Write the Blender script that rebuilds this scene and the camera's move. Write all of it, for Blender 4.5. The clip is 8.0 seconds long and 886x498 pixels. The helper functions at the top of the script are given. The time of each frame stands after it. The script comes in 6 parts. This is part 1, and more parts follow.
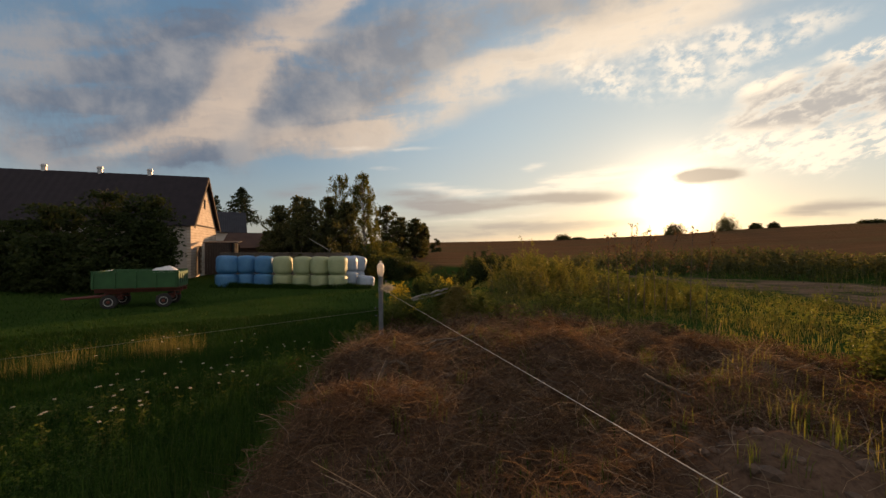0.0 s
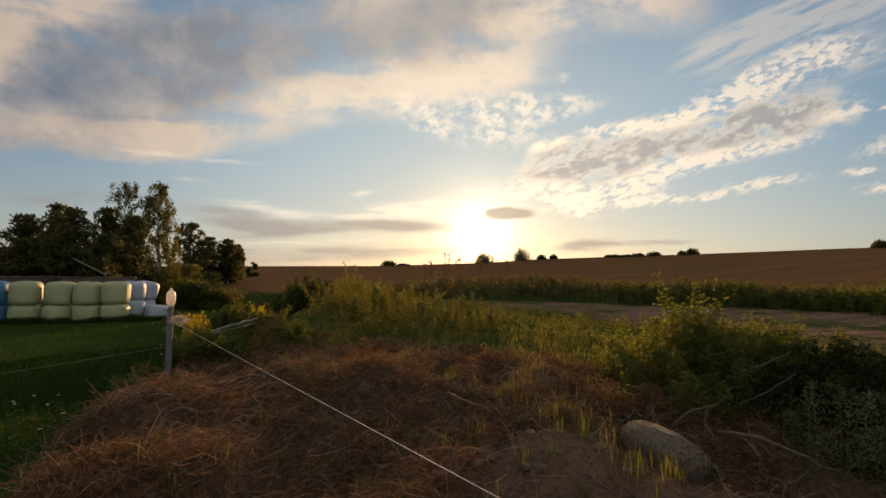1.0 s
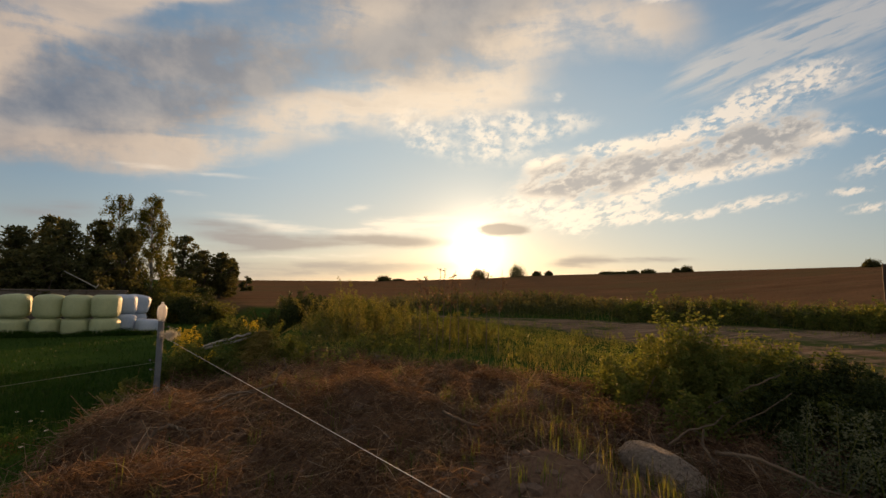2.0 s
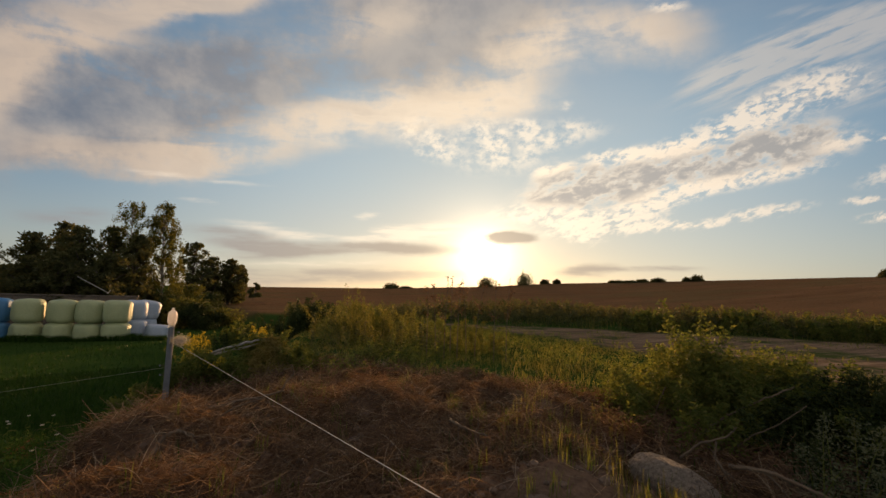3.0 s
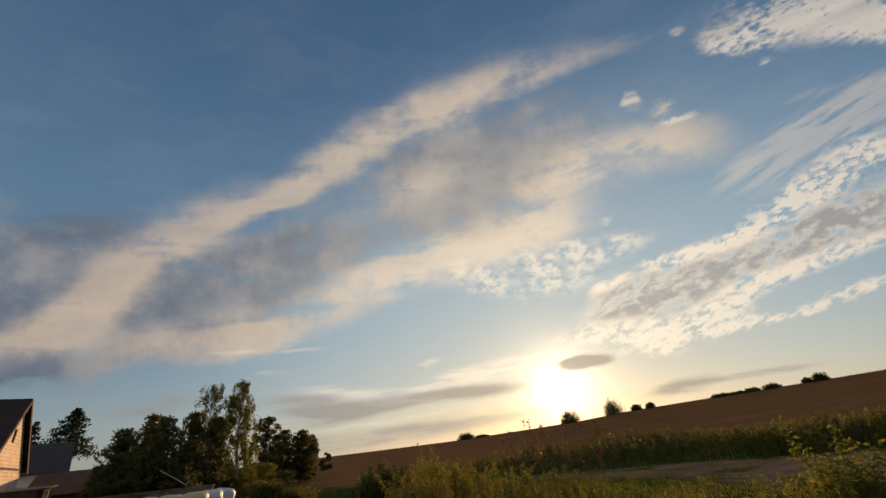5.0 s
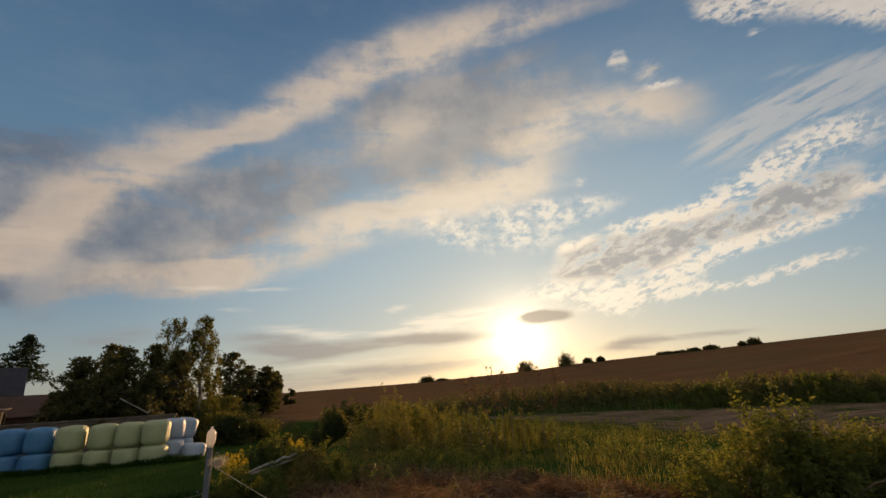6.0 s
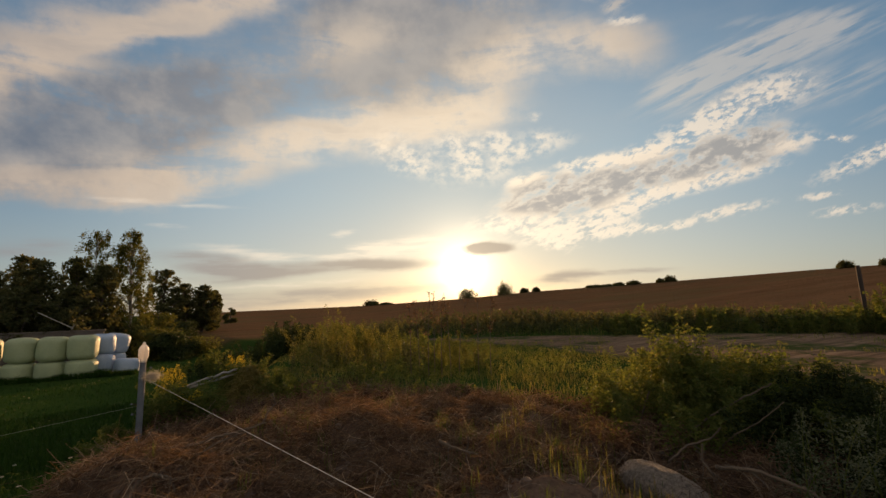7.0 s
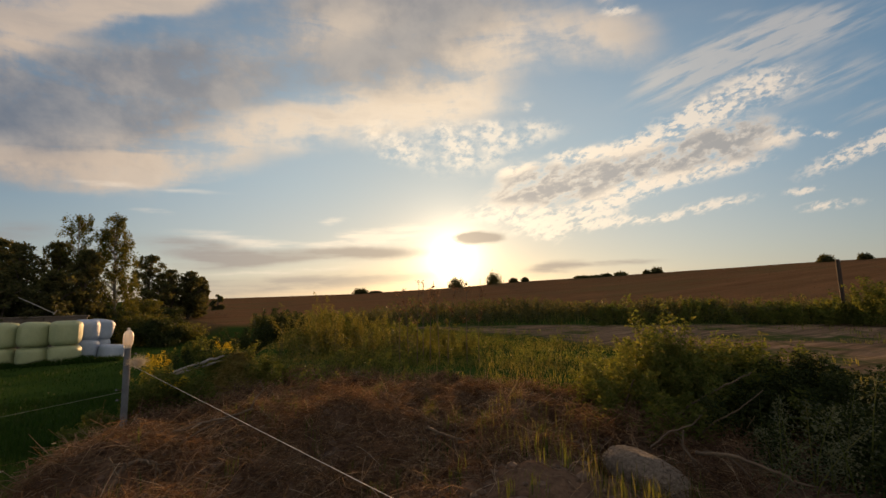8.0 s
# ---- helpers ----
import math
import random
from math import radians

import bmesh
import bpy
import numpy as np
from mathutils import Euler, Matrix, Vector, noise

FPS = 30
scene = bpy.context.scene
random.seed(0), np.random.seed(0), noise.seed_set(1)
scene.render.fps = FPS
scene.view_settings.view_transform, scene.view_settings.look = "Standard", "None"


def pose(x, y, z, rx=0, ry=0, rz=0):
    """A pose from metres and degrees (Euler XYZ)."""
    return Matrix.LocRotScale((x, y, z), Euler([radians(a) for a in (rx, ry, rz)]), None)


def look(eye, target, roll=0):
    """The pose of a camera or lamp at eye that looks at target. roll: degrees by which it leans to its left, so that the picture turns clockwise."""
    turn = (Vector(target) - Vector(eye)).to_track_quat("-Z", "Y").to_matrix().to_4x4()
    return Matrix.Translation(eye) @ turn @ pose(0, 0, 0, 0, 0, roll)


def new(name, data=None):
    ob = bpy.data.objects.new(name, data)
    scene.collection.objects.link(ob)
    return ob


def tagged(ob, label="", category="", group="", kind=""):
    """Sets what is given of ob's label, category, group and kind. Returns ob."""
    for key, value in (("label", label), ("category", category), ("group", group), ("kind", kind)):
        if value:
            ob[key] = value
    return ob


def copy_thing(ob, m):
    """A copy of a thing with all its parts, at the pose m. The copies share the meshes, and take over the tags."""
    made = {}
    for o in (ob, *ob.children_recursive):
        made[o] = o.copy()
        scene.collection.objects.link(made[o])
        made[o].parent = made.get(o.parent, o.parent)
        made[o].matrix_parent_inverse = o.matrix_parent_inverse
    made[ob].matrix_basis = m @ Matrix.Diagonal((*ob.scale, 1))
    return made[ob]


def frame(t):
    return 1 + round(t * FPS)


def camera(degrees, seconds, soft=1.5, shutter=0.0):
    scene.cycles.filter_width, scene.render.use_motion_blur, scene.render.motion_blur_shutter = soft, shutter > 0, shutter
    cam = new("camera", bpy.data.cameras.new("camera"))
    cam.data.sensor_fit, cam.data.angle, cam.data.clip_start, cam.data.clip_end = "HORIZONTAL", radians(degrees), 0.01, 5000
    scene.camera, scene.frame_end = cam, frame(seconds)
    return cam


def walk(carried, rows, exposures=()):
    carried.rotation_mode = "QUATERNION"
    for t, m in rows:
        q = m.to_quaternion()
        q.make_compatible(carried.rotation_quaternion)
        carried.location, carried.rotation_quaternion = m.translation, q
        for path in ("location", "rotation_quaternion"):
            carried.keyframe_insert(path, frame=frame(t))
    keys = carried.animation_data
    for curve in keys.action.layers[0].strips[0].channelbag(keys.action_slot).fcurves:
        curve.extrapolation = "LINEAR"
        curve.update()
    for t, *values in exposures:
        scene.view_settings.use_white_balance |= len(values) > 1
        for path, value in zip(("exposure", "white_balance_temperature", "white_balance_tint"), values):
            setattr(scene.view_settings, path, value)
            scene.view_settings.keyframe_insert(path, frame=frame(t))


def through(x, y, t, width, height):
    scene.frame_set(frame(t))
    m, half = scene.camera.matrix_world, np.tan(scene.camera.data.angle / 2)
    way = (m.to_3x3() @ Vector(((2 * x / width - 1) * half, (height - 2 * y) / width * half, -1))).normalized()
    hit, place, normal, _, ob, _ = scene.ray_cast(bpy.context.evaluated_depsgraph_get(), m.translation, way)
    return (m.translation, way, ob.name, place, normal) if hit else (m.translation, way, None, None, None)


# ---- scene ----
cam = camera(94.49, 8.0)
EYE = 2.45  # height of the first eye over the lower lawn
ROWS = [  # seconds, x, y, z from the first eye, then the turns round x, y and z
    (0.0, 0.000, 0.000, 0.000, 90.00, 0.00, 0.00),
    (0.5, 0.064, -0.027, 0.005, 92.27, -0.79, -15.91),
    (1.0, 0.117, -0.022, 0.017, 93.66, -0.53, -23.81),
    (1.5, 0.121, -0.014, 0.022, 95.01, -0.93, -24.50),
    (1.7, 0.121, -0.013, 0.022, 95.37, -0.96, -24.68),
    (2.8, 0.114, -0.014, 0.021, 96.65, -1.35, -23.44),
    (3.0, 0.114, -0.014, 0.021, 96.89, -1.35, -23.46),
    (3.5, 0.113, -0.055, 0.055, 102.36, 1.51, -21.62),
    (4.0, 0.121, -0.163, 0.086, 110.11, 4.05, -17.55),
    (4.5, 0.124, -0.190, 0.092, 114.91, 5.43, -14.21),
    (4.7, 0.124, -0.190, 0.092, 116.51, 5.67, -13.07),
    (5.8, 0.074, -0.035, 0.081, 112.20, 4.07, -16.12),
    (6.0, 0.073, -0.030, 0.080, 109.06, 3.45, -18.31),
    (6.5, 0.088, -0.006, 0.072, 102.64, 1.96, -23.29),
    (7.0, 0.099, -0.005, 0.068, 98.74, 1.94, -26.06),
    (7.5, 0.099, 0.002, 0.064, 97.53, 1.79, -27.42),
    (8.0, 0.102, 0.002, 0.059, 97.18, 1.40, -27.55),
]
walk(cam, [(t, pose(x, y, EYE + z, rx, ry, rz)) for t, x, y, z, rx, ry, rz in ROWS],
     [(0.0, 0.24, 7350, 16), (1.0, 0.22, 7500, 16), (3.0, 0.2, 7550, 16), (4.5, 0.0, 7250, 14), (6.0, 0.04, 7300, 14), (8.0, 0.15, 7550, 16)])

# ---- light: low evening sun ahead, sky with broken cloud ----
SUN_AZ, SUN_EL = 29.0, 5.8
sun_way = Vector((math.sin(radians(SUN_AZ)) * math.cos(radians(SUN_EL)),
                  math.cos(radians(SUN_AZ)) * math.cos(radians(SUN_EL)), math.sin(radians(SUN_EL))))
sun_data = bpy.data.lights.new("sun", "SUN")
sun_data.energy, sun_data.angle, sun_data.color = 5.0, radians(1.0), (1.0, 0.60, 0.29)
sun_lamp = new("sun", sun_data)
sun_lamp.matrix_world = look(sun_way * 60, (0, 0, 0))

world = bpy.data.worlds.new("evening_sky")
scene.world = world
world.use_nodes = True
WT = world.node_tree
WT.nodes.clear()


def wn(kind, **inputs):
    n = WT.nodes.new(kind)
    for k, v in inputs.items():
        key = int(k[1:]) if k[0] == "i" and k[1:].isdigit() else k
        if isinstance(v, bpy.types.NodeSocket):
            WT.links.new(v, n.inputs[key])
        else:
            n.inputs[key].default_value = v
    return n


def wmath(op, a, b=0.0, c=0.0, clamp=False):
    n = wn("ShaderNodeMath", i0=a, i1=b, i2=c)
    n.operation, n.use_clamp = op, clamp
    return n.outputs[0]


def wvec(op, a, b, out=0):
    n = wn("ShaderNodeVectorMath", i0=a, i1=b)
    n.operation = op
    return n.outputs[out]


def wrange(value, a, b, c=0.0, d=1.0):
    n = wn("ShaderNodeMapRange", Value=value)
    n.interpolation_type = "SMOOTHSTEP"
    for k, v in (("From Min", a), ("From Max", b), ("To Min", c), ("To Max", d)):
        n.inputs[k].default_value = v
    return n.outputs[0]


def wmix(fac, a, b, how="MIX"):
    n = WT.nodes.new("ShaderNodeMix")
    n.data_type, n.blend_type = "RGBA", how
    for sock, v in ((n.inputs[0], fac), (n.inputs[6], a), (n.inputs[7], b)):
        if isinstance(v, bpy.types.NodeSocket):
            WT.links.new(v, sock)
        else:
            sock.default_value = v
    return n.outputs[2]


def wnoise(vec, scale, detail=5.0, rough=0.55, distort=0.0):
    n = wn("ShaderNodeTexNoise", Vector=vec, Scale=scale, Detail=detail, Roughness=rough, Distortion=distort)
    return n


# clouds drawn on a plane that faces azimuth 22, elevation 15 degrees: centre u, v, half length, half width, degrees, weight
STREAMER = [
    (-1.311, 0.107, 0.138, 0.057, 12, 1), (-1.152, 0.152, 0.133, 0.060, 20, 1), (-1.020, 0.214, 0.152, 0.079, 30, 1), (-0.880, 0.291, 0.184, 0.089, 28, 1), (-0.715, 0.365, 0.162, 0.061, 23, 1), (-0.565, 0.397, 0.106, 0.033, 12, 0.9), (-0.416, 0.438, 0.137, 0.046, 17, 1), (-0.278, 0.504, 0.161, 0.066, 22, 1), (-0.102, 0.570, 0.170, 0.066, 15, 1), (0.085, 0.609, 0.159, 0.056, 11, 1), (0.275, 0.636, 0.153, 0.035, 10, 0.9), (-1.702, 0.103, 0.278, 0.030, 1, 0.8), (-1.409, 0.132, 0.264, 0.040, 9, 0.9), (-2.0, 0.219, 0.359, 0.020, -8, 0.4), (-0.929, 0.027, 0.08, 0.025, 1, 0.6),
]
LOWER_BAND = [
    (-0.931, 0.074, 0.181, 0.032, -6, 0.9), (-0.663, 0.077, 0.191, 0.061, 1, 1), (-0.588, 0.046, 0.139, 0.029, 4, 0.9), (-0.418, 0.118, 0.152, 0.053, 6, 1), (-0.237, 0.158, 0.148, 0.047, 9, 1), (-0.077, 0.181, 0.162, 0.052, 6, 1), (0.095, 0.199, 0.159, 0.048, 9, 1), (0.164, 0.278, 0.118, 0.064, 22, 0.9), (0.275, 0.359, 0.144, 0.053, 1, 1), (0.423, 0.379, 0.123, 0.056, 3, 0.9), (0.558, 0.365, 0.092, 0.050, -9, 0.7), (-0.234, 0.327, 0.139, 0.040, 18, 0.8), (-0.113, 0.404, 0.096, 0.038, 18, 0.6), (-0.585, 0.248, 0.092, 0.034, 6, 0.5),
]
GREY = [
    (-0.762, 0.164, 0.201, 0.084, -1, 0.9), (-0.661, 0.096, 0.118, 0.042, 6, 0.6), (0.050, 0.369, 0.223, 0.115, 13, 1), (0.081, 0.480, 0.189, 0.082, 13, 0.55), (0.045, 0.287, 0.138, 0.067, 13, 0.8), (-0.139, 0.444, 0.158, 0.067, 11, 0.4), (-0.531, 0.248, 0.161, 0.060, -12, 0.35), (-1.169, 0.317, 0.266, 0.127, 6, 0.6), (-1.232, 0.038, 0.199, 0.039, -1, 0.7), (-0.60, 0.19, 0.24, 0.10, 4, 0.8), (-0.95, 0.12, 0.20, 0.07, 0, 0.8), (-0.35, 0.30, 0.22, 0.08, 12, 0.5), (-1.759, 0.33, 0.608, 0.22, -10, 1.3), (-1.28, 0.29, 0.22, 0.12, 10, 0.8), (-2.164, 0.144, 0.285, 0.061, -8, 0.8), (-1.198, 0.082, 0.195, 0.031, -2, 0.9),
]
BROAD_BAND = [
    (0.288, -0.006, 0.087, 0.034, 8, 1.2), (0.308, 0.049, 0.070, 0.022, 4, 1.1), (0.424, 0.036, 0.137, 0.055, 4, 1.2), (0.595, 0.070, 0.150, 0.057, 7, 1.2), (0.791, 0.116, 0.169, 0.061, 13, 1.2), (0.868, 0.132, 0.136, 0.053, 12, 1.1), (0.401, -0.015, 0.122, 0.031, 5, 1),
]
RIPPLE = [
    (0.260, -0.049, 0.097, 0.022, 2, 1), (0.403, -0.066, 0.120, 0.025, 9, 1), (0.540, -0.010, 0.083, 0.025, 15, 1), (0.652, 0.024, 0.083, 0.017, 11, 1), (0.805, 0.060, 0.118, 0.017, 11, 1), (0.474, -0.081, 0.088, 0.016, 10, 0.8), (0.280, 0.056, 0.043, 0.013, 11, 1), (0.424, 0.093, 0.063, 0.016, 8, 1), (0.536, 0.111, 0.084, 0.016, 12, 1), (0.667, 0.156, 0.096, 0.030, 24, 1), (0.772, 0.201, 0.067, 0.028, 18, 0.9), (0.900, 0.266, 0.112, 0.039, 14, 1), (0.629, -0.068, 0.086, 0.011, 4, 0.9), (0.805, -0.031, 0.104, 0.014, 11, 1), (0.357, -0.105, 0.047, 0.018, -11, 0.7),
]
RIPPLE_FAR = [
    (1.188, 0.106, 0.122, 0.022, 22, 1), (1.066, 0.008, 0.051, 0.009, 6, 1), (1.142, -0.030, 0.082, 0.011, 6, 1), (0.971, 0.141, 0.067, 0.018, 13, 0.9), (1.103, 0.155, 0.042, 0.009, 1, 0.9), (1.346, 0.170, 0.077, 0.025, 22, 1),
]
FEATHER = [
   (0.818, 0.333, 0.238, 0.050, 25, 0.7), (1.043, 0.279, 0.251, 0.048, 14, 1), (1.093, 0.425, 0.176, 0.047, 13, 0.9), (1.231, 0.215, 0.117, 0.030, 16, 0.7),  (0.805, 0.309, 0.218, 0.056, 16, 1), (0.715, 0.324, 0.123, 0.029, 26, 0.8), (0.920, 0.404, 0.140, 0.041, 17, 0.8), (0.825, 0.432, 0.093, 0.017, 11, 0.5),
]
PUFFS = [
    (0.694, 0.624, 0.071, 0.041, -4, 1), (0.855, 0.652, 0.178, 0.079, -7, 1.2), (1.024, 0.598, 0.113, 0.065, -17, 1.2), (0.425, 0.496, 0.024, 0.013, 30, 0.9), (0.480, 0.474, 0.043, 0.022, 15, 1), (0.505, 0.427, 0.049, 0.018, 8, 1), (0.750, 0.546, 0.022, 0.012, 13, 0.7), (0.563, 0.676, 0.021, 0.013, 9, 0.7),
]
CELLS = [
    (0.165, 0.100, 0.124, 0.052, 6, 1), (-0.012, 0.104, 0.077, 0.031, -3, 0.9), (0.297, 0.149, 0.104, 0.027, 3, 0.9), (0.149, 0.149, 0.090, 0.025, -3, 0.8), (0.302, 0.208, 0.021, 0.011, 9, 0.7), (-0.045, 0.146, 0.068, 0.031, 0, 0.6),
]
LOW_SUN = [
    (-0.282, -0.190, 0.152, 0.010, 2, 0.9), (-0.042, -0.102, 0.127, 0.023, 6, 0.8), (-0.115, -0.115, 0.105, 0.016, 4, 0.6), (-0.161, -0.066, 0.035, 0.009, 4, 0.7), (-0.567, -0.041, 0.044, 0.008, -2, 0.6), (-0.420, -0.100, 0.108, 0.013, -5, 0.6), (0.332, -0.074, 0.068, 0.018, 2, 0.5), (-0.599, 0.015, 0.177, 0.007, -5, 0.6), (-0.337, -0.123, 0.105, 0.011, 1, 0.6),
]
GREY_LOW = [
    (-0.376, -0.158, 0.147, 0.020, 4, 1), (-0.116, -0.145, 0.162, 0.017, 0, 1), (-0.494, -0.119, 0.127, 0.019, -6, 0.8), (-0.28, -0.216, 0.36, 0.026, 2, 0.75), (0.160, -0.114, 0.042, 0.014, 4, 1.2), (0.205, -0.108, 0.050, 0.015, -2, 1.2), (0.383, -0.189, 0.080, 0.018, 7, 0.9), (0.571, -0.180, 0.125, 0.009, 2, 0.8), (-0.882, -0.087, 0.125, 0.028, -0, 0.6), (-0.460, -0.147, 0.113, 0.011, -4, 0.6),
]

way = wn("ShaderNodeTexCoord").outputs["Generated"]
c_az, c_el = radians(22), radians(15)
front = Vector((math.sin(c_az) * math.cos(c_el), math.cos(c_az) * math.cos(c_el), math.sin(c_el)))
right = Vector((math.cos(c_az), -math.sin(c_az), 0))
upward = right.cross(front)
d_front = wvec("DOT_PRODUCT", way, front, 1)
d_safe = wmath("MAXIMUM", d_front, 0.12)
flat = wn("ShaderNodeCombineXYZ", X=wmath("DIVIDE", wvec("DOT_PRODUCT", way, right, 1), d_safe),
          Y=wmath("DIVIDE", wvec("DOT_PRODUCT", way, upward, 1), d_safe)).outputs[0]
turned = wn("ShaderNodeCombineXYZ", X=wvec("DOT_PRODUCT", way, right, 1), Y=wvec("DOT_PRODUCT", way, upward, 1), Z=d_front).outputs[0]
stretched = wn("ShaderNodeMapping", Vector=turned, Rotation=(0, 0, radians(-14)), Scale=(1.0, 3.2, 1.0)).outputs[0]
warp1 = wvec("SUBTRACT", wnoise(stretched, 3.0, 4.0).outputs["Color"], (0.5, 0.5, 0.5))
warp2 = wvec("SUBTRACT", wnoise(flat, 14.0, 4.0).outputs["Color"], (0.5, 0.5, 0.5))
bent = wvec("ADD", flat, wvec("ADD", wvec("MULTIPLY", warp1, (0.13, 0.09, 0)), wvec("MULTIPLY", warp2, (0.035, 0.03, 0))))
low_bent = wvec("ADD", flat, wvec("MULTIPLY", warp2, (0.05, 0.012, 0)))


def drawn(strokes, coords, inner=0.0, grow=1.25, under=1.0):
    """Sums soft strokes; under above 1 draws their lower edges in more sharply."""
    total = 0.0
    for k, (u, v, a, b, deg, weight) in enumerate(strokes):
        place = coords
        if k:
            step = wn("ShaderNodeVectorMath", i0=coords, i3=wmath("MULTIPLY_ADD", total, 1e-6, 1.0))
            step.operation, place = "SCALE", step.outputs[0]
        m = wn("ShaderNodeMapping", Vector=place, Location=(u, v, 0), Rotation=(0, 0, radians(deg)), Scale=(a * grow, b * grow, 1))
        m.vector_type = "TEXTURE"
        q = m.outputs[0]
        if under > 1:
            q = wvec("MAXIMUM", q, wvec("MULTIPLY", q, (-1, -under, 0)))
        total = wmath("ADD", total, wrange(wvec("LENGTH", q, (0, 0, 0), 1), 1.0, inner, 0.0, weight))
    return total


def grain(vec, deg, along, across, scale, detail, rough):
    m = wn("ShaderNodeMapping", Vector=vec, Rotation=(0, 0, radians(deg)), Scale=(1 / along, 1 / across, 1.0))
    m.vector_type = "TEXTURE"
    return wnoise(m.outputs[0], scale, detail, rough, 0.15).outputs[0]


streaks = wn("ShaderNodeMapping", Vector=wvec("ADD", turned, wvec("MULTIPLY", warp1, (0.10, 0.10, 0))), Rotation=(0, 0, radians(-16)), Scale=(1.0, 4.5, 1.0)).outputs[0]
wisps = wnoise(streaks, 4.0, 6.0, 0.55, 0.2).outputs[0]
curls = wnoise(turned, 7.0, 8.0, 0.56, 0.12).outputs[0]
fine = wnoise(flat, 26.0, 8.0, 0.66).outputs[0]
ribs = grain(flat, 14, 1.0, 2.0, 11.0, 9.0, 0.62)
rows_tex = grain(wvec("ADD", flat, wvec("MULTIPLY", warp2, (0.03, 0.03, 0))), 20, 1.0, 2.2, 30.0, 6.0, 0.6)
fibres = grain(flat, 24, 1.0, 8.0, 5.0, 6.0, 0.58)
soft = wmath("ADD", wmath("MULTIPLY", wisps, 0.5), wmath("ADD", wmath("MULTIPLY", curls, 0.35), wmath("MULTIPLY", fine, 0.15)))
roughen = wrange(soft, 0.36, 0.62, 0.35, 1.35)
bars = wnoise(wn("ShaderNodeMapping", Vector=flat, Rotation=(0, 0, radians(-4)), Scale=(1.0, 8.0, 1.0)).outputs[0], 5.0, 7.0, 0.58).outputs[0]
crisp = wrange(wmath("ADD", wmath("MULTIPLY", rows_tex, 0.65), wmath("MULTIPLY", ribs, 0.35)), 0.38, 0.60, 0.05, 1.4)
cells_tex = wrange(wmath("ADD", wmath("MULTIPLY", grain(flat, 10, 1.0, 1.4, 40.0, 5.0, 0.6), 0.7), wmath("MULTIPLY", curls, 0.3)), 0.38, 0.60, 0.0, 1.1)

bright = wrange(wmath("MULTIPLY", wmath("ADD", drawn(STREAMER, bent, 0.0, 2.35, 1.5), drawn(LOWER_BAND, bent, 0.0, 2.2)), roughen), 0.05, 2.0)
edges = wrange(wmath("MULTIPLY", drawn(RIPPLE + RIPPLE_FAR, low_bent, 0.0, 2.1), crisp), 0.08, 1.25)
puffs = wrange(wmath("MULTIPLY", drawn(PUFFS, bent, 0.0, 1.7), wrange(wmath("ADD", wmath("MULTIPLY", rows_tex, 0.45), wmath("MULTIPLY", curls, 0.55)), 0.36, 0.60, 0.15, 1.35)), 0.10, 1.1)
feather = wrange(wmath("MULTIPLY", drawn(FEATHER, low_bent, 0.0, 1.75), wrange(fibres, 0.30, 0.68, 0.10, 1.3)), 0.05, 1.4)
clumps = wrange(wnoise(flat, 15.0, 3.0).outputs[0], 0.36, 0.56, 0.3, 1.0)
cells = wmath("MULTIPLY", wmath("MULTIPLY", wrange(drawn(CELLS, low_bent, 0.0, 1.8), 0.06, 1.0), cells_tex), clumps, clamp=True)
low_light = wrange(wmath("MULTIPLY", drawn(LOW_SUN, low_bent, 0.0, 1.8), wrange(bars, 0.36, 0.62, 0.3, 1.3)), 0.06, 1.0)
grey = wrange(wmath("MULTIPLY", drawn(GREY, bent, 0.0, 2.3), roughen), 0.06, 1.3)
low_grey = wrange(wmath("MULTIPLY", drawn(GREY_LOW, low_bent, 0.0, 1.7), wrange(bars, 0.36, 0.60, 0.7, 1.2)), 0.06, 1.0)
broad = wmath("MULTIPLY", drawn(BROAD_BAND, wvec("ADD", flat, wvec("MULTIPLY", warp1, (0.05, 0.04, 0))), 0.0, 1.8), wrange(wmath("ADD", wmath("MULTIPLY", ribs, 0.7), wmath("MULTIPLY", rows_tex, 0.3)), 0.34, 0.64, 0.15, 1.35))
veil = wrange(soft, 0.42, 0.68)

# broken cloud over the rest of the sky; unseen, brightened to fill the ground
sep = wn("ShaderNodeSeparateXYZ", Vector=way)
lift = wmath("ADD", wmath("MAXIMUM", sep.outputs[2], 0.0), 0.18)
over = wn("ShaderNodeCombineXYZ", X=wmath("DIVIDE", sep.outputs[0], lift), Y=wmath("DIVIDE", sep.outputs[1], lift)).outputs[0]
fill_cloud = wrange(wnoise(over, 1.3, 7.0, 0.58).outputs[0], 0.42, 0.66)
fill_cloud = wmath("MULTIPLY", fill_cloud, wrange(d_front, 0.45, 0.15))
ahead = wrange(d_front, 0.12, 0.3)

d_sun = wmath("MAXIMUM", wvec("DOT_PRODUCT", way, sun_way, 1), 0.0)
near_sun = wmath("POWER", d_sun, 6.0)

